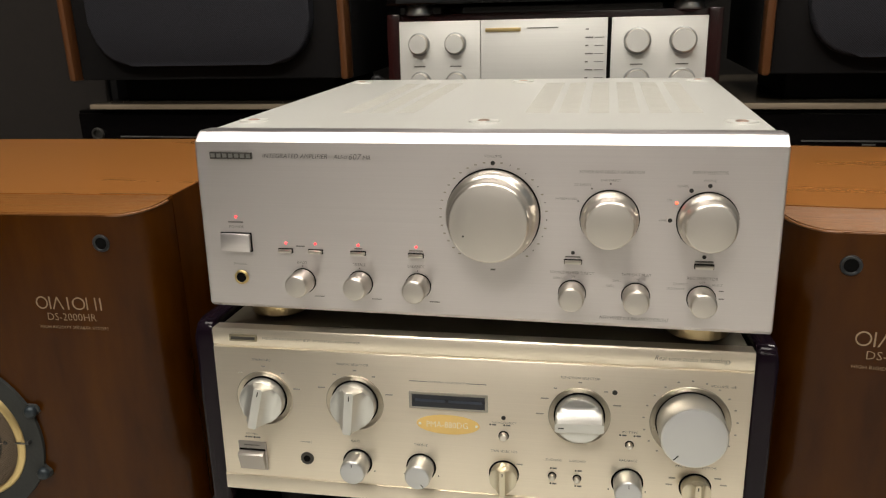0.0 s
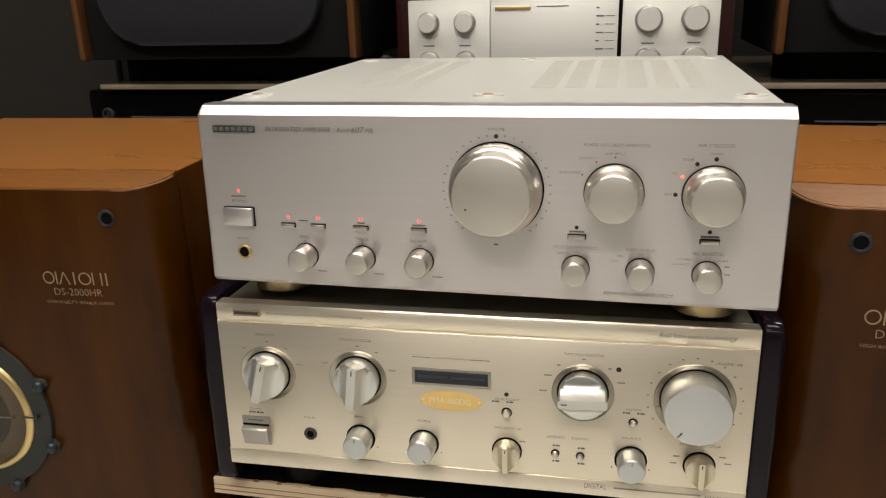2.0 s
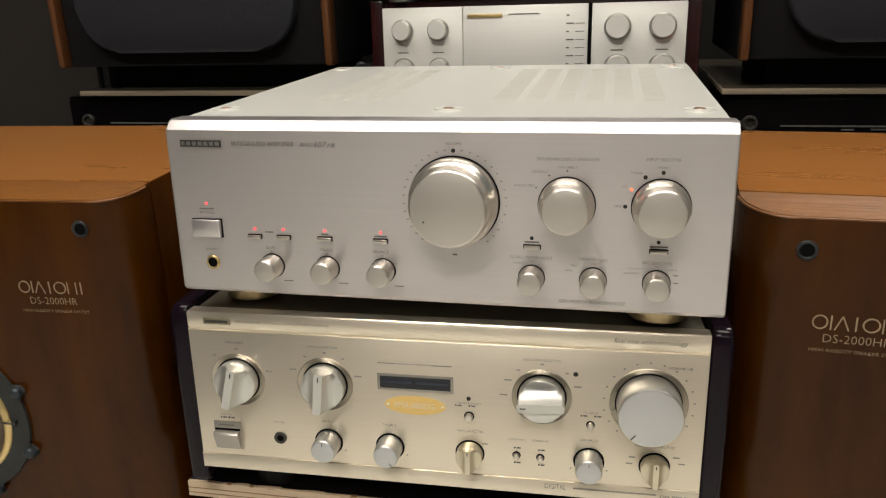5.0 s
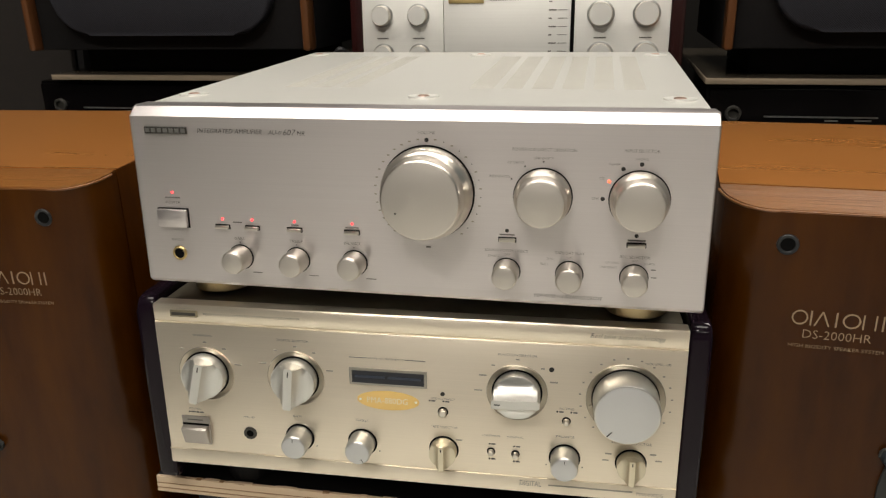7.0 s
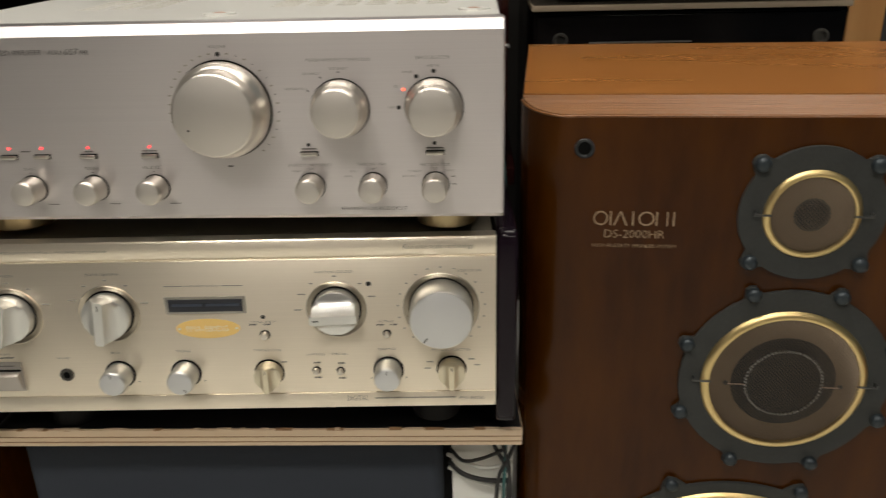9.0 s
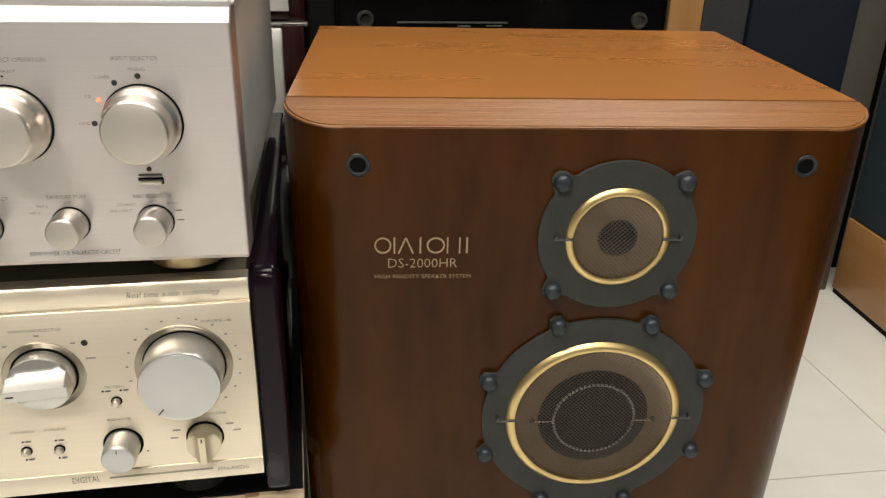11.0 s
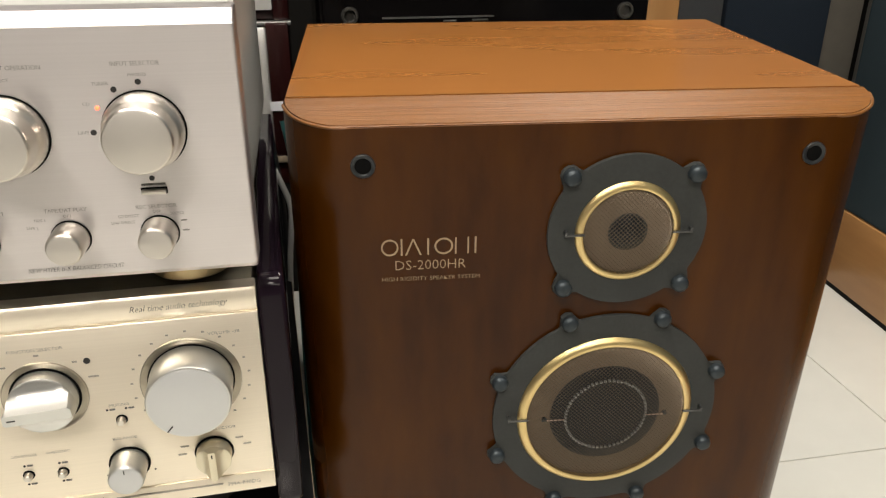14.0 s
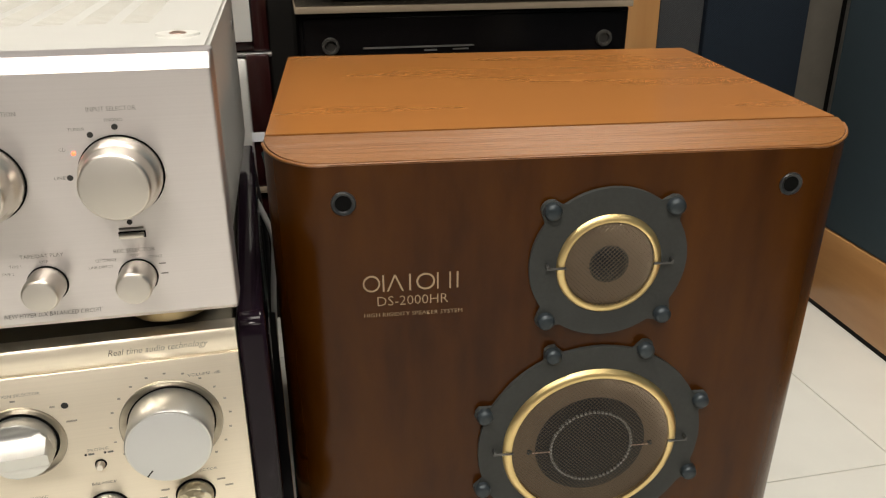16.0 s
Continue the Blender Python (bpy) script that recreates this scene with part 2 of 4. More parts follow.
def prism_x(section, x0, x1, bevel=0.0):
    """A section in y and z, drawn along x."""
    bm = bmesh.new()
    a = [bm.verts.new((x0, y, z)) for y, z in section]
    b = [bm.verts.new((x1, y, z)) for y, z in section]
    n = len(section)
    for i in range(n):
        j = (i + 1) % n
        bm.faces.new((a[i], a[j], b[j], b[i]))
    fa, fb = bm.faces.new(a), bm.faces.new(b)
    if bevel:
        bmesh.ops.bevel(bm, geom=list(fa.edges) + list(fb.edges), offset=bevel, segments=3, affect="EDGES", profile=0.5)
    return bm


def prism_z(outline, z0, z1, bevel=0.0, seg=2):
    bm = bmesh.new()
    a = [bm.verts.new((x, y, z0)) for x, y in outline]
    b = [bm.verts.new((x, y, z1)) for x, y in outline]
    n = len(outline)
    for i in range(n):
        j = (i + 1) % n
        bm.faces.new((a[i], a[j], b[j], b[i]))
    fa, fb = bm.faces.new(a), bm.faces.new(b)
    if bevel:
        bmesh.ops.bevel(bm, geom=list(fa.edges) + list(fb.edges), offset=bevel, segments=seg, affect="EDGES", profile=0.5)
    return bm


def prism_y(outline, y0, y1, bevel=0.0, seg=2):
    bm = bmesh.new()
    a = [bm.verts.new((x, y0, z)) for x, z in outline]
    b = [bm.verts.new((x, y1, z)) for x, z in outline]
    n = len(outline)
    for i in range(n):
        j = (i + 1) % n
        bm.faces.new((a[i], a[j], b[j], b[i]))
    fa, fb = bm.faces.new(a), bm.faces.new(b)
    if bevel:
        bmesh.ops.bevel(bm, geom=list(fa.edges) + list(fb.edges), offset=bevel, segments=seg, affect="EDGES", profile=0.5)
    return bm


def turn_bm(bm, degrees, x, z):
    """Turns a shape round an axis along y through (x, z)."""
    m = Matrix.Translation((x, 0, z)) @ Matrix.Rotation(radians(degrees), 4, "Y") @ Matrix.Translation((-x, 0, -z))
    bmesh.ops.transform(bm, matrix=m, verts=bm.verts[:])
    return bm


def tube(points, radius, material, name, parent=None, label=""):
    cu = bpy.data.curves.new(name, "CURVE")
    cu.dimensions, cu.bevel_depth, cu.bevel_resolution, cu.resolution_u = "3D", radius, 2, 6
    sp = cu.splines.new("NURBS")
    sp.points.add(len(points) - 1)
    for p, q in zip(sp.points, points):
        p.co = (*q, 1)
    sp.use_endpoint_u, sp.order_u = True, 3
    ob = new(name, cu)
    me = bpy.data.meshes.new_from_object(ob.evaluated_get(bpy.context.evaluated_depsgraph_get()))
    bpy.data.objects.remove(ob)
    bpy.data.curves.remove(cu)
    me.materials.append(material)
    me.polygons.foreach_set("use_smooth", [True] * len(me.polygons))
    ob = new(name, me)
    ob.parent = parent
    if label:
        tagged(ob, label)
    return ob


TEXT_CACHE = {}


def text_mesh(body, shear=0.0, space=1.0):
    key = (body, shear, space)
    if key not in TEXT_CACHE:
        cu = bpy.data.curves.new("lettering", "FONT")
        cu.body, cu.size, cu.shear, cu.space_character, cu.resolution_u = body, 1.0, shear, space, 2
        cu.fill_mode, cu.offset = "FRONT", -0.013
        ob = new("lettering", cu)
        me = bpy.data.meshes.new_from_object(ob.evaluated_get(bpy.context.evaluated_depsgraph_get()))
        bpy.data.objects.remove(ob)
        bpy.data.curves.remove(cu)
        n = len(me.vertices)
        co = np.empty(n * 3)
        me.vertices.foreach_get("co", co)
        faces = [tuple(p.vertices) for p in me.polygons]
        bpy.data.meshes.remove(me)
        TEXT_CACHE[key] = (co.reshape(-1, 3), faces)
    return TEXT_CACHE[key]


def lettering(parent, body, x0, x1, z, height, y=-0.0004, material=None, shear=0.0, label=""):
    """A line of printed words from x0 to x1, centred on z, capitals of that height, on the plane y."""
    co, faces = text_mesh(body, shear)
    lo, hi = co.min(0), co.max(0)
    pts = [(x0 + (c[0] - lo[0]) / (hi[0] - lo[0]) * (x1 - x0), y, z + ((c[1] - lo[1]) / (hi[1] - lo[1]) - 0.5) * height) for c in co]
    me = bpy.data.meshes.new("lettering")
    me.from_pydata(pts, [], faces)
    me.materials.append(material or PRINT)
    ob = new("lettering", me)
    ob.parent = parent
    if label:
        tagged(ob, label)
    return ob


def bar(parent, x0, x1, z, height, y=-0.0004, material=None, name="print_bar"):
    return part(name, box(x0, x1, y, y + 0.0005, z - height / 2, z + height / 2), material or PRINT, parent, smooth=0)


def dot(parent, x, z, r, material=None, y=-0.0004, name="print_dot"):
    return part(name, lathe([(0, y + 0.0006), (r, y + 0.0006), (r, y), (0, y)], x, z, 20), material or INK, parent)


# ---- the room ----
X0, X1, Y0, Y1 = -1.7, 1.62, -3.4, 1.32
structure("floor", box(X0, X1, Y0, Y1, -0.06, -0.003), GROUT, "grey grout bed under large cream floor tiles", "floor")
structure("wall_north", box(X0 - 0.1, X1 + 0.1, Y1, Y1 + 0.1, -0.06, CEILING), WALL_DARK, "dark wall behind the shelves of loudspeakers", "wall")
structure("wall_south", box(X0 - 0.1, X1 + 0.1, Y0 - 0.1, Y0, -0.06, CEILING), WALL_SHADY, "plain brown-grey wall closing the shop", "wall")
structure("wall_west", box(X0 - 0.1, X0, Y0, Y1, -0.06, CEILING), WALL_DARK, "dark wall beside the loudspeakers", "wall")
structure("wall_east", box(X1, X1 + 0.1, Y0, Y1, -0.06, CEILING), WALL_PALE, "plain pale wall behind the cloth panel", "wall")
structure("ceiling", box(X0 - 0.1, X1 + 0.1, Y0 - 0.1, Y1 + 0.1, CEILING, CEILING + 0.08), CEIL, "white painted ceiling", "ceiling")

for x, y, sx, sy, watts in LAMPS:
    lamp_thing = thing("ceiling_light", pose(x, y, CEILING), "white ceiling light with a glowing diffuser", "ceiling light", "ceiling lights")
    part("frame", box(-sx / 2 - 0.02, sx / 2 + 0.02, -sy / 2 - 0.02, sy / 2 + 0.02, -0.05, 0, 0.004), CEIL, lamp_thing)
    part("diffuser", box(-sx / 2, sx / 2, -sy / 2, sy / 2, -0.058, -0.0505, 0.003), DIFFUSER, lamp_thing)
    data = bpy.data.lights.new("ceiling_lamp", "AREA")
    data.shape, data.size, data.size_y, data.energy, data.color = "RECTANGLE", sx, sy, watts, (1.0, 0.935, 0.83)
    lamp = new("ceiling_lamp", data)
    lamp.matrix_world = pose(x, y, CEILING - 0.062)

# the cloth-covered partition beside the loudspeaker, with its oak skirting
partition = thing("wall_partition", pose(1.508, 1.12, 0, 0, 0, -4.75), "slate blue cloth partition with an oak skirting on a black base", "partition", "", "structure")
part("cloth_panel", box(0.004, 0.07, -2.3, 0.062, 0.204, 2.1, 0.004), BLUE_CLOTH, partition)
part("skirting", box(0.0, 0.07, -2.3, 0.06, 0.014, 0.202, 0.002), OAK_RAIL, partition, "orange oak skirting board")
part("base_strip", box(0.004, 0.066, -2.3, 0.058, -0.003, 0.0135), MATT_BLACK, partition)

# tall things along the back
post = new("trim_post", to_mesh("trim_post", box(1.414, 1.507, 1.19, 1.26, -0.003, 2.1, 0.004), TAUPE))
tagged(post, "taupe painted upright post by the partition", "post", "", "structure")
tower = thing("panel_loudspeaker", pose(1.19, 1.17, 0), "tall loudspeaker with navy and grey cloth and an oak edge", "loudspeaker")
part("cabinet", box(-0.215, 0.217, 0.02, 0.14, -0.003, 1.9, 0.004), MATT_BLACK, tower)
part("side_stile", box(-0.215, -0.14, 0.0, 0.02, 0.0, 1.9, 0.003), OAK, tower, "orange oak stile")
part("side_grille", box(-0.138, -0.036, 0.004, 0.02, 0.02, 1.88, 0.003), GREY_CLOTH, tower, "grey cloth")
part("grille", box(-0.034, 0.215, -0.006, 0.02, 0.02, 1.88, 0.005), NAVY_CLOTH, tower, "navy cloth")


BADGE_DARK = plain("badge_grey", (0.07, 0.066, 0.06), 0.4, 0.6)


# ---- black cabinets at the back, with what stands on them ----
def black_cabinet(m, width, height, depth, label):
    cab = thing("black_cabinet", m, label, "loudspeaker cabinet", "black cabinets at the back")
    part("body", box(0, width, 0.004, depth, -0.003, height, 0.003), SHINY_BLACK, cab)
    part("front_panel", box(0.004, width - 0.004, -0.004, 0.0035, 0.004, height - 0.004, 0.003), SHINY_BLACK, cab)
    for x in (0.036, width - 0.036):
        part("peg_socket", lathe([(0.0105, -0.004), (0.0105, -0.0075), (0.0095, -0.009), (0.007, -0.009), (0.006, -0.0045), (0, -0.0045)], x, height - 0.037, 24), BADGE_DARK, cab, "dull metal grille socket")
    part("name_strip", box(0.075, 0.213, -0.0055, -0.004, height - 0.0415, height - 0.0395), STEEL, cab, "thin silver strip")
    bar(cab, 0.150, 0.166, height - 0.045, 0.002, -0.005, STEEL)
    bar(cab, 0.186, 0.206, height - 0.0445, 0.002, -0.005, STEEL)
    return cab


def upper_speaker(m, width, height, label):
    """A loudspeaker with wooden cheeks and a grille with rounded lower corners."""
    sp = thing("bookshelf_speaker", m, label, "loudspeaker", "upper loudspeakers")
    part("plinth", box(0.045, width - 0.045, 0.07, 0.27, 0.0, 0.036, 0.003), MATT_BLACK, sp)
    part("body", box(0.012, width - 0.012, 0.012, 0.30, 0.0365, height, 0.003), MATT_BLACK, sp)
    for x in (0.0, width - 0.0115):
        part("wood_cheek", box(x, x + 0.0115, -0.004, 0.024, 0.036, height, 0.004), TEAK_EDGE, sp, "teak front edge")
        part("side_panel", box(x + 0.0005, x + 0.011, 0.0245, 0.305, 0.036, height, 0.001), MATT_BLACK, sp)
    r, x0, x1, z0, z1 = 0.062, 0.050, width - 0.050, 0.058, height - 0.03
    out = []
    for cx, cz, a0 in ((x1 - r, z0 + r, -90), (x1 - r, z1 - r, 0), (x0 + r, z1 - r, 90), (x0 + r, z0 + r, 180)):
        out += [(cx + r * math.cos(radians(a0 + k * 15)), cz + r * math.sin(radians(a0 + k * 15))) for k in range(7)]
    part("grille", prism_y(out, -0.008, 0.0115, 0.005, 3), GRILLE, sp, "charcoal cloth grille with rounded corners")
    return sp


black_cabinet(pose(-0.73, 0.583, 0, 2.4), 0.42, 0.7785, 0.40, "gloss black loudspeaker cabinet under a pale board")
black_cabinet(pose(0.275, 0.583, 0, 2.4), 0.42, 0.7795, 0.40, "gloss black loudspeaker cabinet under a pale board")
for x in (-0.694, 0.271):
    bd = thing("shelf_board", pose(x, 0.535, 0.779, 2.4), "thin pale board lying on a black cabinet", "board", "boards")
    part("board", box(0, 0.42, 0, 0.40, 0.0015, 0.009, 0.001), BOARD_PALE, bd)
    part("board_top", box(0.0015, 0.4185, 0.003, 0.3985, 0.0091, 0.0099), BOARD_TOP, bd, "dull brown glossy top face")
upper_speaker(pose(-0.705, 0.515, 0.7885, 2.4), 0.445, 0.62, "dark loudspeaker with teak cheeks standing on a board")
upper_speaker(pose(0.286, 0.515, 0.7885, 2.4), 0.445, 0.62, "dark loudspeaker with teak cheeks standing on a board")
side_tower = thing("panel_loudspeaker", pose(-1.25, 0.74, 0), "tall dark loudspeaker with a brown-black cloth front", "loudspeaker")
part("cabinet", box(0, 0.46, 0.012, 0.35, -0.003, 1.7, 0.004), MATT_BLACK, side_tower)
part("grille", box(0.012, 0.448, -0.006, 0.0115, 0.02, 1.68, 0.005), plain("brown_black_cloth", (0.0150, 0.0115, 0.0098), 0.9, 0, 0.2, 300, 0.2), side_tower)


# ---- amplifiers standing behind: in dark wooden cases ----
def rear_knob(parent, x, z, r=0.0155):
    k = part("knob", lathe([(r, 0), (r, -0.0095), (r - 0.0008, -0.0112), (0, -0.0112)], x, z, 40), SILVER_KNOB, parent)
    part("knob_face", lathe([(r - 0.0008, -0.0110), (r - 0.0010, -0.0118), (0, -0.0118)], x, z, 40), REAR_KNOB, k)
    part("knob_ring", lathe([(r + 0.0025, 0.0005), (r + 0.0025, -0.001), (r + 0.0003, -0.0015)], x, z, 32), STEEL, k)


rear = thing("old_amplifier", pose(0, 0.53, 0.752), "white-silver amplifier with round knobs in a dark red wooden case", "amplifier")
RL, RR, RT = -0.190, 0.2215, 0.1485
part("case", box(RL - 0.018, RR + 0.018, 0.012, 0.33, -0.012, RT + 0.010, 0.002), RED_WOOD, rear, "dark red wooden case")
for x in (RL - 0.018, RR):
    part("case_cheek", box(x, x + 0.018, 0.004, 0.0115, -0.012, RT + 0.010, 0.002), RED_WOOD, rear)
part("left_panel", box(RL + 0.0005, -0.0755, 0.0, 0.0115, 0, RT, 0.001), WHITE_PANEL, rear)
part("dial_panel", box(-0.0745, 0.0945, -0.0015, 0.0115, 0, RT, 0.001), WHITE_PANEL, rear, "plain white-silver panel")
part("black_strip", box(0.0948, 0.0992, 0.002, 0.0115, 0, RT), DARK_GAP, rear)
part("right_panel", box(0.0995, RR - 0.0005, 0.0, 0.0115, 0, RT, 0.001), WHITE_PANEL, rear)
for x in (-0.161, -0.110, 0.133, 0.191):
    r = 0.0130 if x < 0 else 0.0152
    rear_knob(rear, x, 0.1180, r)
    rear_knob(rear, x + 0.001, 0.0660, r)
    bar(rear, x - 0.008, x + 0.008, 0.088, 0.0016)
part("badge", box(-0.068, -0.020, -0.003, -0.0014, 0.133, 0.138, 0.0005), BRASS, rear, "small gold badge")
bar(rear, -0.012, 0.030, 0.137, 0.0012, -0.002)
for k in range(7):
    z = 0.134 - 0.0105 * k
    bar(rear, 0.066, 0.070 if k % 2 == 0 else 0.076, z, 0.0016, -0.002)
    if k:
        bar(rear, 0.078, 0.090, z, 0.0008, -0.002)
bar(rear, 0.066, 0.092, 0.062, 0.0022, -0.002)

part("case_edge", box(RL - 0.018, RR + 0.020, -0.002, 0.0115, -0.017, -0.0125, 0.001), STEEL, rear, "bright metal lower edge")
deck = thing("black_component", pose(0, 0.53, 0.9085), "black audio component on silver feet on the old amplifier", "amplifier")
part("body", box(-0.205, 0.245, -0.01, 0.30, 0.013, 0.13, 0.003), SHINY_BLACK, deck)
for x, y in ((-0.165, 0.02), (0.198, 0.02), (-0.165, 0.26), (0.198, 0.26)):
    part("foot", upright([(0, 0), (0.017, 0), (0.0195, 0.002), (0.0195, 0.009), (0.017, 0.0128), (0, 0.0128)], x, y), STEEL, deck, "silver foot")
part("front_strip", box(-0.19, 0.23, -0.0125, -0.0104, 0.0155, 0.022, 0.001), MATT_BLACK, deck)

lower = thing("silver_component", pose(0, 0.53, 0.578), "silver audio component in a dark red wooden case", "amplifier")
part("case", box(-0.21, 0.238, 0.01, 0.33, -0.006, 0.1605, 0.002), RED_WOOD, lower, "dark red wooden case")
for x in (-0.21, 0.212):
    part("case_cheek", box(x, x + 0.026, -0.012, 0.0095, -0.006, 0.1605, 0.002), RED_WOOD, lower)
part("front_panel", box(-0.1835, 0.2115, -0.004, 0.0095, 0, 0.155, 0.002), WHITE_PANEL, lower)
part("lower_edge", box(-0.1835, 0.2300, -0.014, -0.0125, -0.004, 0.004, 0.0005), BOARD_PALE, lower)
part("paper_tag", box(0.2105, 0.2255, -0.0132, -0.0124, 0.060, 0.071), plain("tag_white", (0.75, 0.76, 0.80), 0.6), lower, "white paper tag")

stand = thing("rack_shelf", pose(0, 0.53, 0), "black wooden stand under the audio components", "stand")
part("top", box(-0.235, 0.25, -0.01, 0.36, 0.545, 0.5715, 0.003), RED_WOOD, stand)
for x in (-0.235, 0.1):
    part("side_panel", box(x, x + 0.025, 0.0, 0.35, -0.003, 0.5445, 0.002), MATT_BLACK, stand)


# ---- the silver amplifier on top ----
def turned_knob(parent, x, z, hole, profile, face_r, face_y, side, face, name="knob", mark=None):
    part("knob_recess", lathe([(hole, -0.0002), (hole, -0.0009), (hole - 0.0007, -0.0011), (hole - 0.001, -0.0006), (0, -0.0006)], x, z, 48), DARK_GAP, parent)
    k = part(name, lathe(profile, x, z, 64), side, parent)
    part("knob_face", lathe([(face_r, face_y + 0.0004), (face_r, face_y - 0.0002), (face_r - 0.0006, face_y - 0.0005), (0, face_y - 0.0005)], x, z, 48), face, k)
    if mark:
        dx, dz, w, h, a = mark
        bm = box(x + dx - w / 2, x + dx + w / 2, face_y - 0.0009, face_y, z + dz - h / 2, z + dz + h / 2)
        part("pointer_mark", turn_bm(bm, a, x + dx, z + dz), INK, k)
    return k


def silver_amp():
    a = thing("integrated_amplifier", pose(0, 0, 0.67), "champagne-silver integrated amplifier with round knobs, switched on", "amplifier")
    slope = 0.046
    top = lambda y: 0.1412 + slope * (y - 0.02)
    section = [(0.0, 0.003), (0.0, 0.1343), (0.0078, 0.1411), (0.0120, 0.1418), (0.0262, 0.1421), (0.0262, 0.0), (0.003, 0.0)]
    part("front_panel", prism_x(section, -0.2168, 0.2164, 0.0016), SILVER, a, "brushed champagne front panel with a bright chamfered top edge", smooth=12)
    def wedge(x0, x1, y0, y1, z0, under):
        bm = bmesh.new()
        for v in bmesh.ops.create_cube(bm, size=1.0)["verts"]:
            y = y0 if v.co.y < 0 else y1
            v.co = Vector((x0 if v.co.x < 0 else x1, y, z0 if v.co.z < 0 else top(y) - under))
        return bm

    part("body", wedge(-0.2055, 0.2055, 0.0262, 0.40, 0.002, 0.006), COVER, a)
    # top and side cover, rising slightly towards the back
    bm = bmesh.new()
    vs = bmesh.ops.create_cube(bm, size=1.0)["verts"]
    for v in vs:
        y = 0.0264 if v.co.y < 0 else 0.402
        v.co = Vector((math.copysign(0.2140, v.co.x), y, top(y) if v.co.z > 0 else top(y) - 0.0055))
    bmesh.ops.bevel(bm, geom=[e for e in bm.edges if abs(e.verts[0].co.x - e.verts[1].co.x) < 1e-6 and min(e.verts[0].co.z, e.verts[1].co.z) > top((e.verts[0].co.y + e.verts[1].co.y) / 2) - 0.003 - abs(e.verts[0].co.y - e.verts[1].co.y) * 0.03], offset=0.002, segments=3, affect="EDGES")
    part("top_cover", bm, COVER, a, "pale satin metal top cover with vents")
    for s in (-1, 1):
        cheek = part("side_cover", wedge(min(s * 0.2057, s * 0.2088), max(s * 0.2057, s * 0.2088), 0.0265, 0.402, 0.006, 0.0062), COVER, a)
        for y, z in ((0.06, 0.118), (0.06, 0.022), (0.36, 0.118)):
            sc = upright([(0, 0), (0.0045, 0), (0.0045, 0.001), (0.002, 0.0016), (0, 0.0016)], 0, 0, 20)
            bmesh.ops.transform(sc, matrix=Matrix.Translation((s * 0.2088, y, z)) @ Matrix.Rotation(radians(90 * s), 4, "Y"), verts=sc.verts[:])
            part("screw", sc, STEEL, cheek)
    # vents in the top
    for x0, w in [(-0.135, 0.017), (-0.110, 0.017), (-0.085, 0.017), (0.028, 0.021), (0.056, 0.017), (0.081, 0.017), (0.106, 0.017), (0.131, 0.017), (0.156, 0.017)]:
        bm = bmesh.new()
        for k in range(44):
            y = 0.115 + 0.0055 * k
            box(x0, x0 + w, y, y + 0.0022, top(y) - 0.002, top(y) + 0.00025, bm=bm)
        part("vent", bm, VENT, a, "field of fine vent slots", smooth=0)
    for x in (-0.197, 0.0, 0.195):
        for y in (0.067, 0.372):
            dish = part("screw_dish", upright([(0.0125, top(y) - 0.001), (0.0120, top(y) + 0.0011), (0.0105, top(y) + 0.0013), (0.006, top(y) + 0.0006), (0, top(y) + 0.0006)], x, y, 32), COVER_BRIGHT, a)
            part("screw", upright([(0.0048, top(y) + 0.0007), (0.0046, top(y) + 0.0012), (0.003, top(y) + 0.0018), (0, top(y) + 0.0020)], x, y, 20), COPPER, dish, "copper-coloured screw")
    for x in (-0.180, 0.172):
        for y in (0.054, 0.34):
            part("foot", upright([(0, -0.0195), (0.0225, -0.0195), (0.0242, -0.018), (0.0242, -0.008), (0.0250, -0.006), (0.0250, 0.001), (0, 0.001)], x, y, 48), FOOT, a, "brass-coloured round foot")

    # the three large knobs
    p = [(0.0338, -0.0007), (0.0338, -0.0075), (0.0330, -0.0105), (0.0310, -0.0128), (0.0299, -0.0138), (0.0296, -0.0156), (0.0292, -0.0246), (0.0284, -0.0264), (0.0275, -0.0269), (0, -0.0269)]
    turned_knob(a, 0.0168, 0.0822, 0.0349, p, 0.0275, -0.0269, SILVER_KNOB, SILVER_FACE, "volume_knob", (-0.0175, -0.0095, 0.0012, 0.0012, 0))
    q = [(0.0202, -0.0007), (0.0202, -0.0060), (0.0196, -0.0085), (0.0185, -0.0100), (0.0179, -0.0107), (0.0176, -0.0124), (0.0172, -0.0212), (0.0166, -0.0228), (0.0159, -0.0232), (0, -0.0232)]
    turned_knob(a, 0.1003, 0.0820, 0.0210, q, 0.0159, -0.0232, SILVER_KNOB, SILVER_FACE, "operation_knob")
    turned_knob(a, 0.1667, 0.0820, 0.0210, q, 0.0159, -0.0232, SILVER_KNOB, SILVER_FACE, "input_knob")
    s = [(0.0096, -0.0007), (0.0094, -0.0120), (0.0091, -0.0158), (0.0085, -0.0172), (0.0080, -0.0175), (0, -0.0175)]
    for x in (-0.1340, -0.0872, -0.0410, 0.0754, 0.1209, 0.1664):
        turned_knob(a, x, 0.0252, 0.0102, s, 0.0080, -0.0175, SILVER_KNOB, SILVER_FACE)

    # power switch, push buttons and lamps
    pw = part("power_button", box(-0.2005, -0.1760, -0.0042, 0.0, 0.0480, 0.0620, 0.0007), SILVER, a, "rectangular power button")
    part("button_gap", box(-0.2012, -0.1752, -0.0006, 0.0, 0.0472, 0.0627), DARK_GAP, pw)
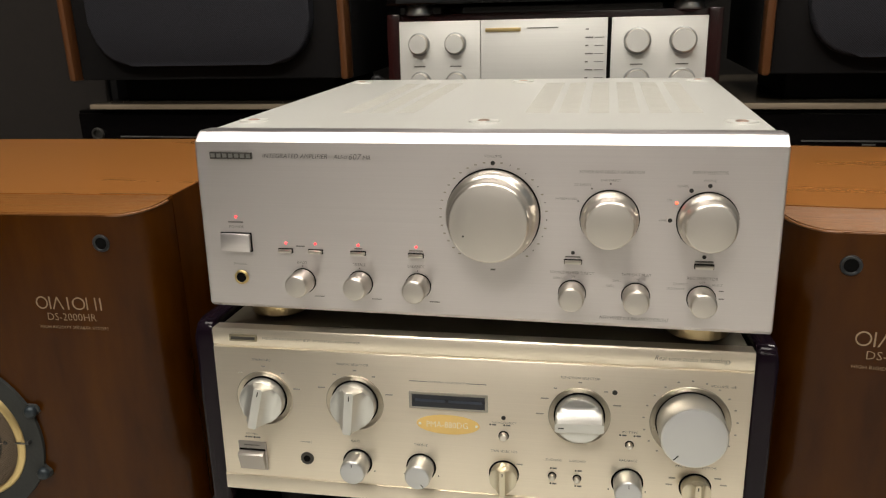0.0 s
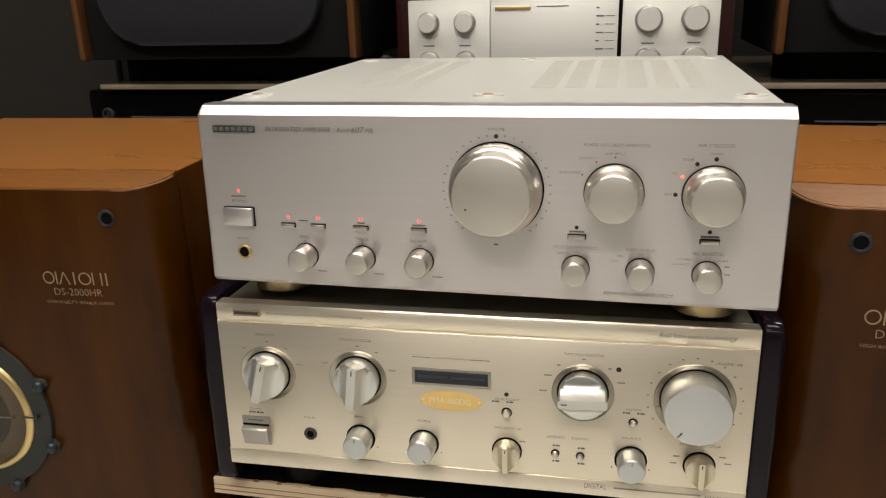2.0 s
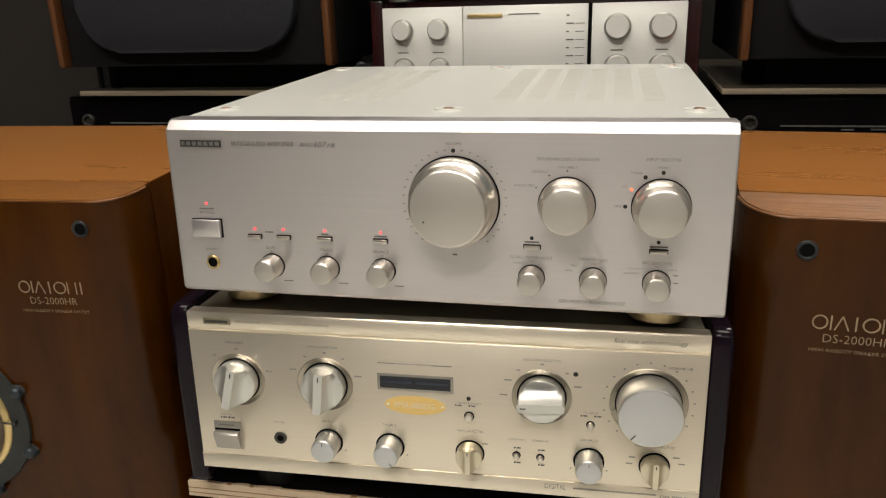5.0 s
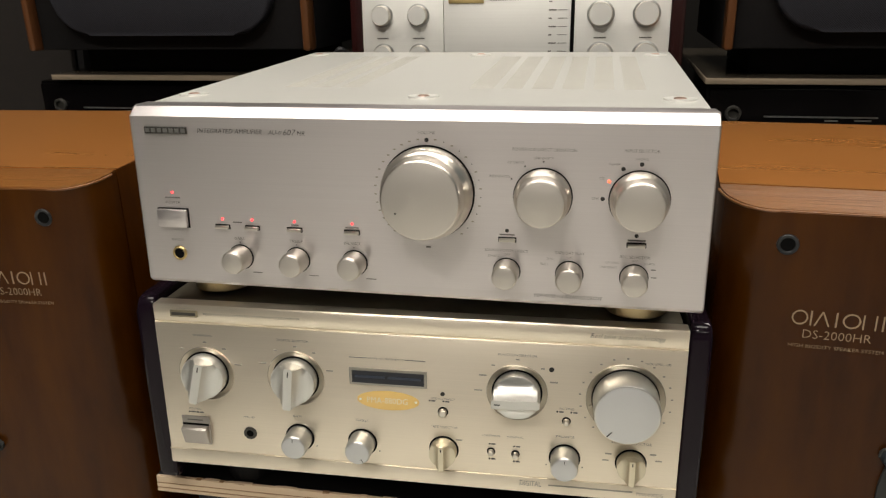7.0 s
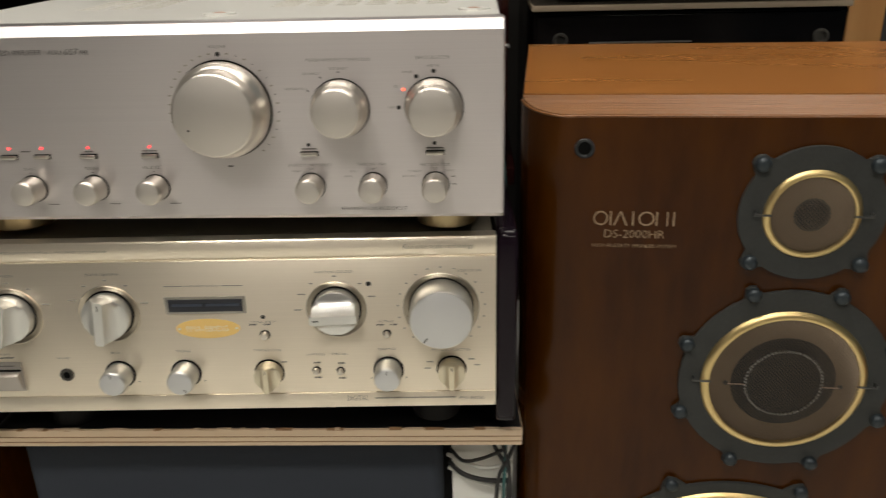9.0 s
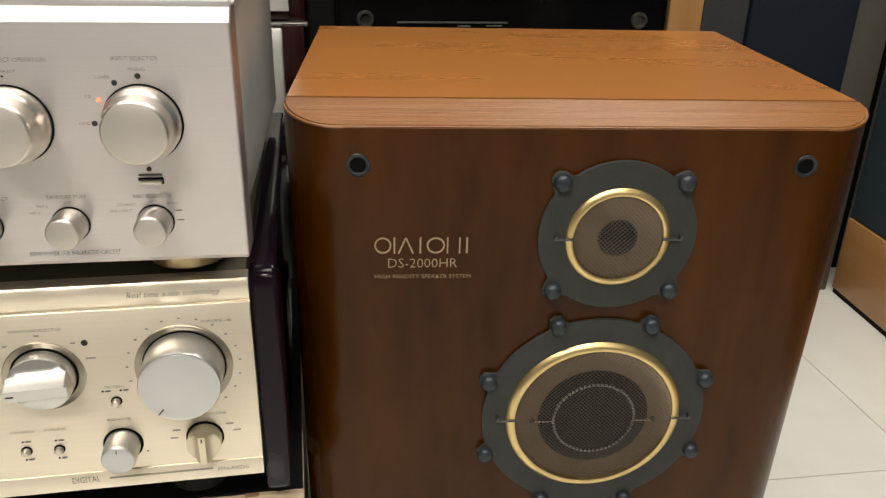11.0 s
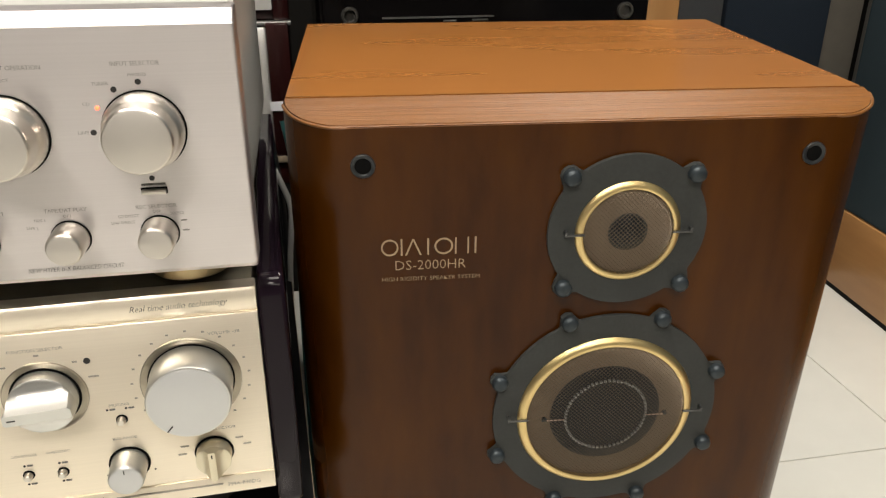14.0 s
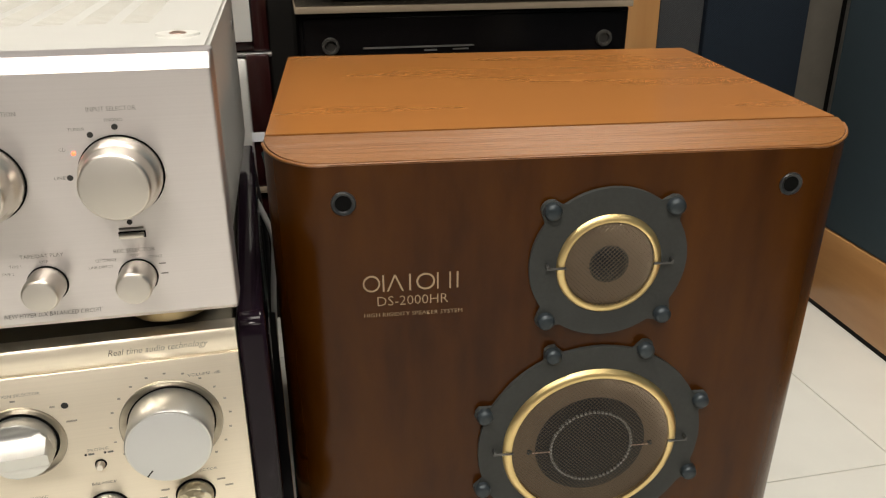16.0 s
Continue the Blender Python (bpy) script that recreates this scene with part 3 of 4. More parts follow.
    for x0, x1 in ((-0.1533, -0.1412), (-0.1286, -0.1164), (-0.0941, -0.0816), (-0.0482, -0.0359), (0.0690, 0.0822), (0.1600, 0.1735)):
        b = part("push_button", box(x0 + 0.0006, x1 - 0.0006, -0.0034, 0.0, 0.0481, 0.0505, 0.0005), SILVER_KNOB, a)
        part("button_gap", box(x0, x1, -0.0006, 0.0, 0.0474, 0.0512, 0.0002), DARK_GAP, b)
    for x, z in ((-0.1874, 0.0753), (-0.1470, 0.0555), (-0.1225, 0.0556), (-0.0877, 0.0558), (-0.0417, 0.0560)):
        part("indicator_lamp", lathe([(0.0009, 0.0), (0.0009, -0.0006), (0.0005, -0.0010), (0, -0.0011)], x, z, 16), RED_LED, a, "small lit red lamp")
    part("indicator_lamp", lathe([(0.0010, 0.0), (0.0010, -0.0006), (0.0005, -0.0010), (0, -0.0011)], 0.1456, 0.0945, 16), ORANGE_LED, a, "small lit orange-red lamp")
    for x, z, r in ((0.0168, 0.1207, 0.0016), (0.1003, 0.1072, 0.0006), (0.0874, 0.1036, 0.0006), (0.0780, 0.0944, 0.0006), (0.0753, 0.0560, 0.0014), (0.1664, 0.0562, 0.0014), (0.1669, 0.1070, 0.0015), (0.1548, 0.1035, 0.0015), (0.1418, 0.0820, 0.0015), (-0.1342, 0.0372, 0.0004), (-0.0874, 0.0372, 0.0004), (-0.0412, 0.0372, 0.0004)):
        dot(a, x, z, r)
    part("phones_socket", lathe([(0.0060, 0.0), (0.0059, -0.0010), (0.0053, -0.0016), (0.0044, -0.0016), (0.0040, -0.0008), (0, -0.0008)], -0.1868, 0.0257, 32), BRASS, a, "brass-rimmed headphone socket")
    part("socket_hole", lathe([(0.0040, -0.0009), (0.0040, -0.0011), (0, -0.0011)], -0.1868, 0.0257, 24), DARK_GAP, a)

    # badge and printing
    part("badge", box(-0.2040, -0.1690, -0.0014, 0.0, 0.1212, 0.1266, 0.0004), BADGE_DARK, a, "dark metal maker's badge")
    for k in range(7):
        bar(a, -0.2030 + 0.0049 * k, -0.1996 + 0.0049 * k, 0.1239, 0.0030, -0.0017, STEEL)
    lettering(a, "INTEGRATED AMPLIFIER", -0.1605, -0.1085, 0.1240, 0.0034, shear=0.25, material=INK)
    lettering(a, "AU-\u03b1", -0.1035, -0.0925, 0.1238, 0.0032, shear=0.25, material=INK)
    lettering(a, "607", -0.0915, -0.0815, 0.1240, 0.0044, shear=0.25, material=INK)
    lettering(a, "MR", -0.0808, -0.0748, 0.1234, 0.0032, shear=0.25, material=INK)
    P = lambda *k, **kw: lettering(a, *k, **kw)
    P("VOLUME", 0.0106, 0.0232, 0.1258, 0.0020)
    P("POWER AMP DIRECT OPERATION", 0.0785, 0.1228, 0.1156, 0.0022)
    P("LINE DIRECT", 0.0936, 0.1072, 0.1097, 0.0016)
    P("CD DIRECT", 0.0750, 0.0870, 0.1063, 0.0016)
    P("INTEGRATED", 0.0622, 0.0768, 0.0960, 0.0016)
    P("INPUT SELECTOR", 0.1550, 0.1783, 0.1162, 0.0022)
    P("PHONO", 0.1626, 0.1712, 0.1106, 0.0016)
    P("TUNER", 0.1448, 0.1527, 0.1066, 0.0016)
    P("CD", 0.1390, 0.1422, 0.0966, 0.0016)
    P("LINE", 0.1344, 0.1396, 0.0822, 0.0016)
    P("SOURCE POWER DIRECT", 0.0592, 0.0908, 0.0410, 0.0021)
    P("DIRECT", 0.0618, 0.0700, 0.0366, 0.0015)
    P("OFF", 0.0735, 0.0778, 0.0380, 0.0015)
    P("TAPE/DAT PLAY", 0.1101, 0.1312, 0.0412, 0.0021)
    P("TAPE 1", 0.1042, 0.1098, 0.0362, 0.0015)
    P("TAPE 2", 0.0998, 0.1056, 0.0322, 0.0015)
    P("OFF", 0.1190, 0.1232, 0.0378, 0.0015)
    P("REC SELECTOR", 0.1560, 0.1768, 0.0405, 0.0021)
    P("CD DIRECT", 0.1462, 0.1568, 0.0358, 0.0015)
    P("LINE DIRECT", 0.1424, 0.1545, 0.0322, 0.0015)
    P("OFF", 0.1642, 0.1684, 0.0376, 0.0015)
    P("SOURCE", 0.1730, 0.1800, 0.0360, 0.0015)
    bar(a, 0.1778, 0.1812, 0.0316, 0.0006)
    bar(a, 0.1782, 0.1818, 0.0258, 0.0006)
    P("NEW HYPER \u03b1-X BALANCED CIRCUIT", 0.0960, 0.1452, 0.0077, 0.0026, shear=0.25, material=INK)
    P("BASS", -0.1382, -0.1302, 0.0402, 0.0021)
    P("TREBLE", -0.0926, -0.0822, 0.0402, 0.0021)
    P("BALANCE", -0.0488, -0.0358, 0.0406, 0.0022)
    P("POWER", -0.1935, -0.1812, 0.0674, 0.0020)
    bar(a, -0.1940, -0.1815, 0.0712, 0.0011)
    P("PHONES", -0.1920, -0.1816, 0.0370, 0.0017)
    bar(a, -0.1385, -0.1312, 0.0533, 0.0009)
    bar(a, -0.0905, -0.0845, 0.0530, 0.0009)
    bar(a, -0.0472, -0.0368, 0.0530, 0.0009)
    bar(a, 0.0700, 0.0808, 0.0530, 0.0010)
    bar(a, 0.1605, 0.1728, 0.0528, 0.0010)
    for x in (-0.1340, -0.0872, -0.0410):
        bar(a, x + 0.0088, x + 0.0165, 0.0128, 0.0005)
    for k in range(31):  # the volume scale
        ang = radians(-140 + 280 * k / 30)
        if k == 15:
            continue
        x, z = 0.0168 + 0.0392 * math.sin(ang), 0.0822 + 0.0392 * math.cos(ang)
        if k % 2 == 0 or k < 15:
            bar(a, x - 0.0009, x + 0.0009, z, 0.0010, material=FAINT)
        else:
            dot(a, x, z, 0.0004)
    bar(a, 0.0150, 0.0186, 0.0408, 0.0011)
    return a


VENT = plain("vent_slots", (0.45, 0.435, 0.395), 0.55)
COVER_BRIGHT = brushed("bright_cover", (0.78, 0.77, 0.73), 0.4, 0.35, 0.45, (40, 300, 300), 0.0)
silver_amp()

# added board: its white stands in for the bright floor beyond the gap
pale = thing("bright_floor_stand_in", pose(0.170, 0.098, 0), "white board added behind the cables in place of the bright floor beyond", "board")
part("board", box(0, 0.0605, 0, 0.010, -0.003, 0.43, 0.002), CEIL, pale)

def back_cable(points, radius, material, label):
    return tagged(tube(points, radius, material, "cable"), label, "cable", "cables")


back_cable([(-0.245, 0.56, 0.80), (-0.238, 0.55, 0.822), (-0.228, 0.55, 0.826), (-0.218, 0.56, 0.812), (-0.212, 0.58, 0.78)], 0.004, CABLE, "black cable behind the old amplifier")
back_cable([(-0.250, 0.57, 0.795), (-0.236, 0.56, 0.812), (-0.222, 0.56, 0.818), (-0.213, 0.58, 0.80)], 0.003, CABLE_GREEN, "dark teal cable behind the old amplifier")
back_cable([(-0.262, 0.58, 0.792), (-0.242, 0.56, 0.800), (-0.226, 0.56, 0.802), (-0.212, 0.59, 0.79)], 0.0045, CABLE, "thick black cable behind the old amplifier")


# ---- the champagne-gold amplifier below it ----
def blade_knob(parent, x, z, hole, r, half, depth, turn, dish=True):
    """A disc with a finger bar across it, in a turned dish of the panel."""
    if dish:
        part("knob_dish", lathe([(hole, 0.0), (hole, -0.0010), (hole - 0.0006, -0.0014), (hole - 0.0014, -0.0012), (hole - 0.0032, -0.0004), (0, -0.0004)], x, z, 64), DISH, parent, "turned metal dish")
        part("knob_gap", lathe([(r + 0.0014, -0.0003), (r + 0.0013, -0.0007), (0, -0.0007)], x, z, 48), DARK_GAP, parent)
    else:
        part("knob_gap", lathe([(hole, -0.0002), (hole - 0.0004, -0.0010), (0, -0.0010)], x, z, 48), DARK_GAP, parent)
    k = part("selector_knob", lathe([(r, -0.0009), (r, -0.0088), (r - 0.0006, -0.0096), (r - 0.0012, -0.0100), (0, -0.0100)], x, z, 56), GREY_KNOB if dish else GOLD_KNOB, parent)
    # the bar: narrow at the front, its flanks curving out to the disc
    sec = []
    for i in range(11):
        u = 0.97 - (0.97 - 0.19) * i / 10
        sec.append((x - u * r, -0.0098 - (depth - 0.0098) * (i / 10) ** 3.2))
    flank = sec + [(2 * x - a, b) for a, b in reversed(sec)]
    bm = bmesh.new()
    rows = []
    for zz in (-0.99, -0.9, -0.75, -0.5, -0.25, 0.0, 0.25, 0.5, 0.75, 0.9, 0.99):
        w = math.sqrt(max(0.02, 1 - zz * zz))
        rows.append([bm.verts.new((x + max(-w * r, min(w * r, px - x)), py, z + zz * r * half)) for px, py in flank])
    for ra, rb in zip(rows, rows[1:]):
        for i in range(len(flank) - 1):
            bm.faces.new((ra[i], ra[i + 1], rb[i + 1], rb[i]))
    bm.faces.new(rows[0])
    bm.faces.new(rows[-1])
    part("finger_bar", turn_bm(bm, turn, x, z), GREY_KNOB if dish else GOLD_KNOB, k)
    mk = box(x - 0.0004, x + 0.0004, -depth - 0.0004, -depth + 0.001, z + r * 0.62, z + r * 0.86)
    part("pointer_mark", turn_bm(mk, turn, x, z), INK, k)


def gold_amp():
    a = thing("integrated_amplifier", pose(-0.005, 0.0125, 0.497, 0, 0, 2.0), "champagne-gold integrated amplifier with dark glossy side boards", "amplifier")
    W = 0.2165
    section = [(0, 0.0146), (0, 0.1341), (0.0004, 0.1346), (0.0022, 0.1348), (0.0022, 0.1366), (0.0008, 0.1368), (0.0005, 0.1373), (0.0005, 0.1492), (0.0018, 0.1508), (0.014, 0.1508), (0.014, 0.0), (0.0, 0.0), (-0.0010, 0.0008), (-0.0010, 0.0138), (-0.0008, 0.0142), (0.0006, 0.0144)]
    part("front_panel", prism_x(section, -W, W, 0.0006), CHAMPAGNE, a, "brushed champagne-gold front panel with two ridges")
    part("body", box(-W + 0.002, W - 0.002, 0.0142, 0.36, 0.004, 0.1495, 0.002), OLIVE_TOP, a, "olive-grey steel body and top")
    for s in (-1, 1):
        x0, x1 = sorted((s * (W + 0.0006), s * (W + 0.0172)))
        out = [(y, z) for y, z in ((0.012, -0.022), (0.425, -0.022), (0.425, 0.155), (0.016, 0.155), (0.008, 0.153), (0.004, 0.148), (0.003, 0.142), (0.004, -0.014), (0.007, -0.020))]
        part("side_board", prism_x(out, x0, x1, 0.003), SIDE_WOOD, a, "dark glossy purple-black wooden side board")
        for y in (0.05, 0.32):
            part("foot", upright([(0, -0.0345), (0.021, -0.0345), (0.022, -0.032), (0.022, 0.004), (0, 0.004)], s * 0.165, y, 32), MATT_BLACK, a)

    blade_knob(a, -0.1745, 0.0897, 0.0245, 0.0188, 1.0, 0.0215, 14)
    blade_knob(a, -0.0953, 0.0905, 0.0245, 0.0188, 1.0, 0.0215, 6)
    blade_knob(a, 0.0883, 0.0910, 0.0243, 0.0188, 1.0, 0.0215, -92)
    blade_knob(a, 0.0288, 0.0343, 0.0124, 0.0112, 1.0, 0.0165, 0, False)
    blade_knob(a, 0.1798, 0.0350, 0.0124, 0.0112, 1.0, 0.0165, 0, False)
    # volume
    part("knob_dish", lathe([(0.0304, 0.0), (0.0304, -0.0010), (0.0298, -0.0014), (0.0290, -0.0012), (0.0276, -0.0004), (0, -0.0004)], 0.1725, 0.0910, 72), DISH, a, "turned metal dish")
    v = [(0.0252, -0.0007), (0.0250, -0.0170), (0.0248, -0.0236), (0.0241, -0.0249), (0.0232, -0.0252), (0, -0.0252)]
    turned_knob(a, 0.1725, 0.0910, 0.0260, v, 0.0232, -0.0252, GREY_KNOB, GREY_FACE, "volume_knob", (-0.0125, -0.0165, 0.0008, 0.0052, 40))
    s = [(0.0112, -0.0007), (0.0110, -0.0120), (0.0107, -0.0168), (0.0101, -0.0180), (0.0096, -0.0183), (0, -0.0183)]
    for x, mark in ((-0.0955, (0.0, 0.0072, 0.0005, 0.0030, 0)), (-0.0405, (0.004, -0.0062, 0.0005, 0.0030, -40)), (0.1276, (0.0, 0.0072, 0.0005, 0.0030, 0))):
        turned_knob(a, x, 0.0350, 0.0126, s, 0.0096, -0.0183, GREY_KNOB, GREY_FACE, "tone_knob", mark)
    # power rocker
    pw = part("power_frame", box(-0.2020, -0.1765, -0.0012, 0.0, 0.0208, 0.0480, 0.0005), ROCKER, a)
    part("rocker", prism_x([(-0.0010, 0.0218), (-0.0030, 0.0228), (-0.0070, 0.0375), (-0.0058, 0.0390), (-0.0010, 0.0396)], -0.2010, -0.1778, 0.0006), ROCKER, pw, "grey rocker switch")
    part("rocker_gap", box(-0.2012, -0.1776, -0.0016, -0.001, 0.0395, 0.0412), DARK_GAP, pw)
    bar(pw, -0.1965, -0.1825, 0.0446, 0.0009, -0.0016)
    part("phones_socket", lathe([(0.0058, 0.0), (0.0056, -0.0012), (0.0046, -0.0016), (0.0030, -0.0008), (0, -0.0008)], -0.1403, 0.0352, 32), BADGE_DARK, a, "dark headphone socket")
    part("socket_hole", lathe([(0.0030, -0.0010), (0.0030, -0.0012), (0, -0.0012)], -0.1403, 0.0352, 24), DARK_GAP, a)
    # display window
    d = part("display_frame", box(-0.0490, 0.0157, -0.0012, 0.0, 0.0892, 0.1042, 0.0004), BADGE_GREY, a)
    part("display_window", box(-0.0465, 0.0135, -0.0016, -0.001, 0.0913, 0.1020), GLASS_DARK, d, "dark display window")
    bar(d, -0.0440, -0.0190, 0.0972, 0.0022, -0.0019, NAVY_BAR)
    bar(d, -0.0165, 0.0110, 0.0972, 0.0022, -0.0019, NAVY_BAR)
    # oval sticker
    bm = lathe([(1.0, 0.0), (1.0, -0.0003), (0, -0.0003)], 0, 0, 48)
    for w in bm.verts:
        w.co = Vector((-0.0172 + w.co.x * 0.0262, w.co.y, 0.0757 + w.co.z * 0.0087))
    st = part("sticker", bm, STICKER, a, "orange-gold oval sticker")
    lettering(st, "PMA-880DG", -0.0348, -0.0008, 0.0757, 0.0052, -0.0006, STICKER_INK)
    for x in (-0.0405, 0.0062):
        part("sticker_dot", lathe([(0.0011, -0.0003), (0.0011, -0.0006), (0, -0.0006)], x, 0.0757, 12), STICKER_INK, st)
    # push buttons and dots
    for x, z, r in ((0.0285, 0.0691, 0.0036), (0.1279, 0.0686, 0.0028), (0.0681, 0.0358, 0.0028), (0.0880, 0.0350, 0.0028)):
        part("button_gap", lathe([(r + 0.0007, -0.0001), (r + 0.0006, -0.0007), (0, -0.0007)], x, z, 24), DARK_GAP, a)
        part("push_button", lathe([(r - 0.0002, -0.0005), (r - 0.0003, -0.0038), (r - 0.0010, -0.0046), (0, -0.0048)], x, z, 24), SILVER_KNOB, a)
    dot(a, 0.0283, 0.0851, 0.0018)
    dot(a, 0.1150, 0.1128, 0.0020)
    for x, z in ((0.0175, 0.0785), (0.0290, 0.0785), (0.1205, 0.0765), (0.1315, 0.0765), (0.0668, 0.0428), (0.0668, 0.0288), (0.0868, 0.0420), (0.0868, 0.0280)):
        dot(a, x, z, 0.0007)
        bar(a, x + 0.0015, x + 0.0048, z, 0.0011)
    # printing
    P = lambda *k, **kw: lettering(a, *k, **kw)
    part("badge", box(-0.2010, -0.1770, -0.0010, 0.001, 0.1405, 0.1462, 0.0004), BADGE_TAN, a, "small metal maker's badge")
    bar(a, -0.1995, -0.1785, 0.1434, 0.0026, -0.0013, BADGE_DARK)
    P("PRECISION AUDIO COMPONENT / INTEGRATED STEREO AMPLIFIER", -0.1720, -0.0885, 0.1436, 0.0019, y=0.0002)
    P("Real time audio technology", 0.1435, 0.1995, 0.1428, 0.0052, y=0.0002, shear=0.35, material=INK)
    P("SPEAKERS", -0.1830, -0.1665, 0.1246, 0.0019)
    P("DIGITAL SELECTOR", -0.1090, -0.0822, 0.1246, 0.0019)
    P("SAMPLING FREQUENCY", -0.0325, -0.0030, 0.1132, 0.0017)
    bar(a, -0.0484, -0.0335, 0.1132, 0.0004)
    bar(a, -0.0020, 0.0146, 0.1132, 0.0004)
    P("FUNCTION SELECTOR", 0.0733, 0.1035, 0.1236, 0.0020)
    P("VOLUME -dB", 0.1856, 0.2045, 0.1228, 0.0019)
    P("TREBLE", -0.0462, -0.0345, 0.0556, 0.0019)
    P("BASS", -0.1000, -0.0925, 0.0549, 0.0019)
    P("TAPE SELECTOR", 0.0180, 0.0402, 0.0551, 0.0019)
    P("SOURCE DIRECT", 0.0190, 0.0386, 0.0808, 0.0018)
    P("LOUDNESS", 0.0612, 0.0752, 0.0506, 0.0018)
    P("SUBSONIC", 0.0810, 0.0946, 0.0507, 0.0018)
    P("MUTING", 0.1222, 0.1338, 0.0796, 0.0018)
    P("BALANCE", 0.1205, 0.1346, 0.0546, 0.0019)
    P("REC OUT SELECTOR", 0.1640, 0.1950, 0.0530, 0.0019)
    P("POWER", -0.1942, -0.1838, 0.0550, 0.0017)
    dot(a, -0.1945, 0.0517, 0.0007)
    dot(a, -0.1870, 0.0517, 0.0009)
    bar(a, -0.1930, -0.1890, 0.0517, 0.0010)
    bar(a, -0.1852, -0.1818, 0.0517, 0.0010)
    P("PHONES", -0.1450, -0.1352, 0.0507, 0.0017)
    P("DIGITAL", 0.0922, 0.1096, 0.0094, 0.0048, y=-0.0016)
    bar(a, 0.1155, 0.1825, 0.0090, 0.0011, -0.0016, FAINT)
    P("PMA-890DG", 0.1860, 0.2066, 0.0080, 0.0030, y=-0.0016)
    # legends round the selectors
    for cx, cz, rr, spots in ((-0.1745, 0.0897, 0.031, (-40, 2, 35, 70)), (-0.0953, 0.0905, 0.031, (-65, -32, 2, 33, 72)), (0.0883, 0.0910, 0.031, (-90, -62, -38, 0, 40, 68))):
        for d in spots:
            x, z = cx + rr * math.sin(radians(d)), cz + rr * 0.93 * math.cos(radians(d))
            w = 0.0014 if abs(d) < 60 else 0.0030
            bar(a, x - w, x + w, z, 0.0010, material=FAINT)
    for k in range(17):
        ang = radians(-138 + 276 * k / 16)
        x, z = 0.1725 + 0.0350 * math.sin(ang), 0.0910 + 0.0350 * math.cos(ang)
        bar(a, x - 0.0008, x + 0.0008, z, 0.0010, material=FAINT)
    for x, z in ((0.0415, 0.0440), (0.1620, 0.0420), (0.1600, 0.0360), (0.1965, 0.0440), (0.2010, 0.0385)):
        bar(a, x - 0.0025, x + 0.0025, z, 0.0010, material=FAINT)
    for x in (-0.0955, -0.0405, 0.1276):
        for dx in (-0.0145, 0.0145):
            dot(a, x + dx, 0.0275, 0.0005)
    return a


GOLD_KNOB = brushed("gold_knob", (0.68, 0.62, 0.48), 0.85, 0.3, 0.36, (10, 10, 10), 0.0)
DISH = brushed("turned_dish", (0.45, 0.40, 0.325), 0.85, 0.25, 0.32, (300, 300, 300), 0.0)
BADGE_GREY = plain("frame_grey", (0.36, 0.34, 0.30), 0.4, 0.6)
BADGE_TAN = plain("badge_tan", (0.30, 0.26, 0.18), 0.4, 0.6)
NAVY_BAR = plain("display_ghost", (0.025, 0.035, 0.06), 0.3)
gold_amp()

# the plywood board under it and the black loudspeaker that carries them
ply = thing("plywood_board", pose(-0.256, 0.027, 0.4470, 0, 1.0, 2.3), "raw plywood board with visible layers at its edge", "board")
for k, (z0, z1) in enumerate(((0.0, 0.0032), (0.0032, 0.0046), (0.0046, 0.0084), (0.0084, 0.0097), (0.0097, 0.0160))):
    dark = k in (1, 3)
    part("layer", box(0, 0.492, 0.0006 if dark else 0.0, 0.40, z0, z1 - 0.0001), PLY_DARK if dark else PLY, ply, smooth=0)
rng = random.Random(7)
for k in range(26):
    x, w = 0.01 + 0.47 * rng.random(), 0.004 + 0.014 * rng.random()
    chip = box(x, x + w, -0.0004, 0.0032, 0.0158, 0.0164 + 0.0008 * rng.random())
    for v in chip.verts:
        v.co.z += 0.0005 * (rng.random() - 0.5)
    part("splinter", chip, PLY if k % 3 else PLY_DARK, ply, smooth=0)
part("top_sheet", box(0.0005, 0.4915, 0.003, 0.3995, 0.0161, 0.0166), MATT_BLACK, ply, "thin black sheet over the top face")

UNDER_CLOTH = cloth("slate_black_cloth", (0.038, 0.044, 0.056))
under = thing("floor_speaker", pose(-0.240, 0.075, 0, 0, 0, 2.3), "dark loudspeaker with a charcoal cloth front under the plywood", "loudspeaker")
part("body", box(-0.010, 0.418, 0.02, 0.36, -0.003, 0.434, 0.004), MATT_BLACK, under)
part("grille", box(-0.006, 0.402, -0.006, 0.0195, 0.02, 0.427, 0.0120, 5), UNDER_CLOTH, under, "charcoal cloth grille with rounded edges")


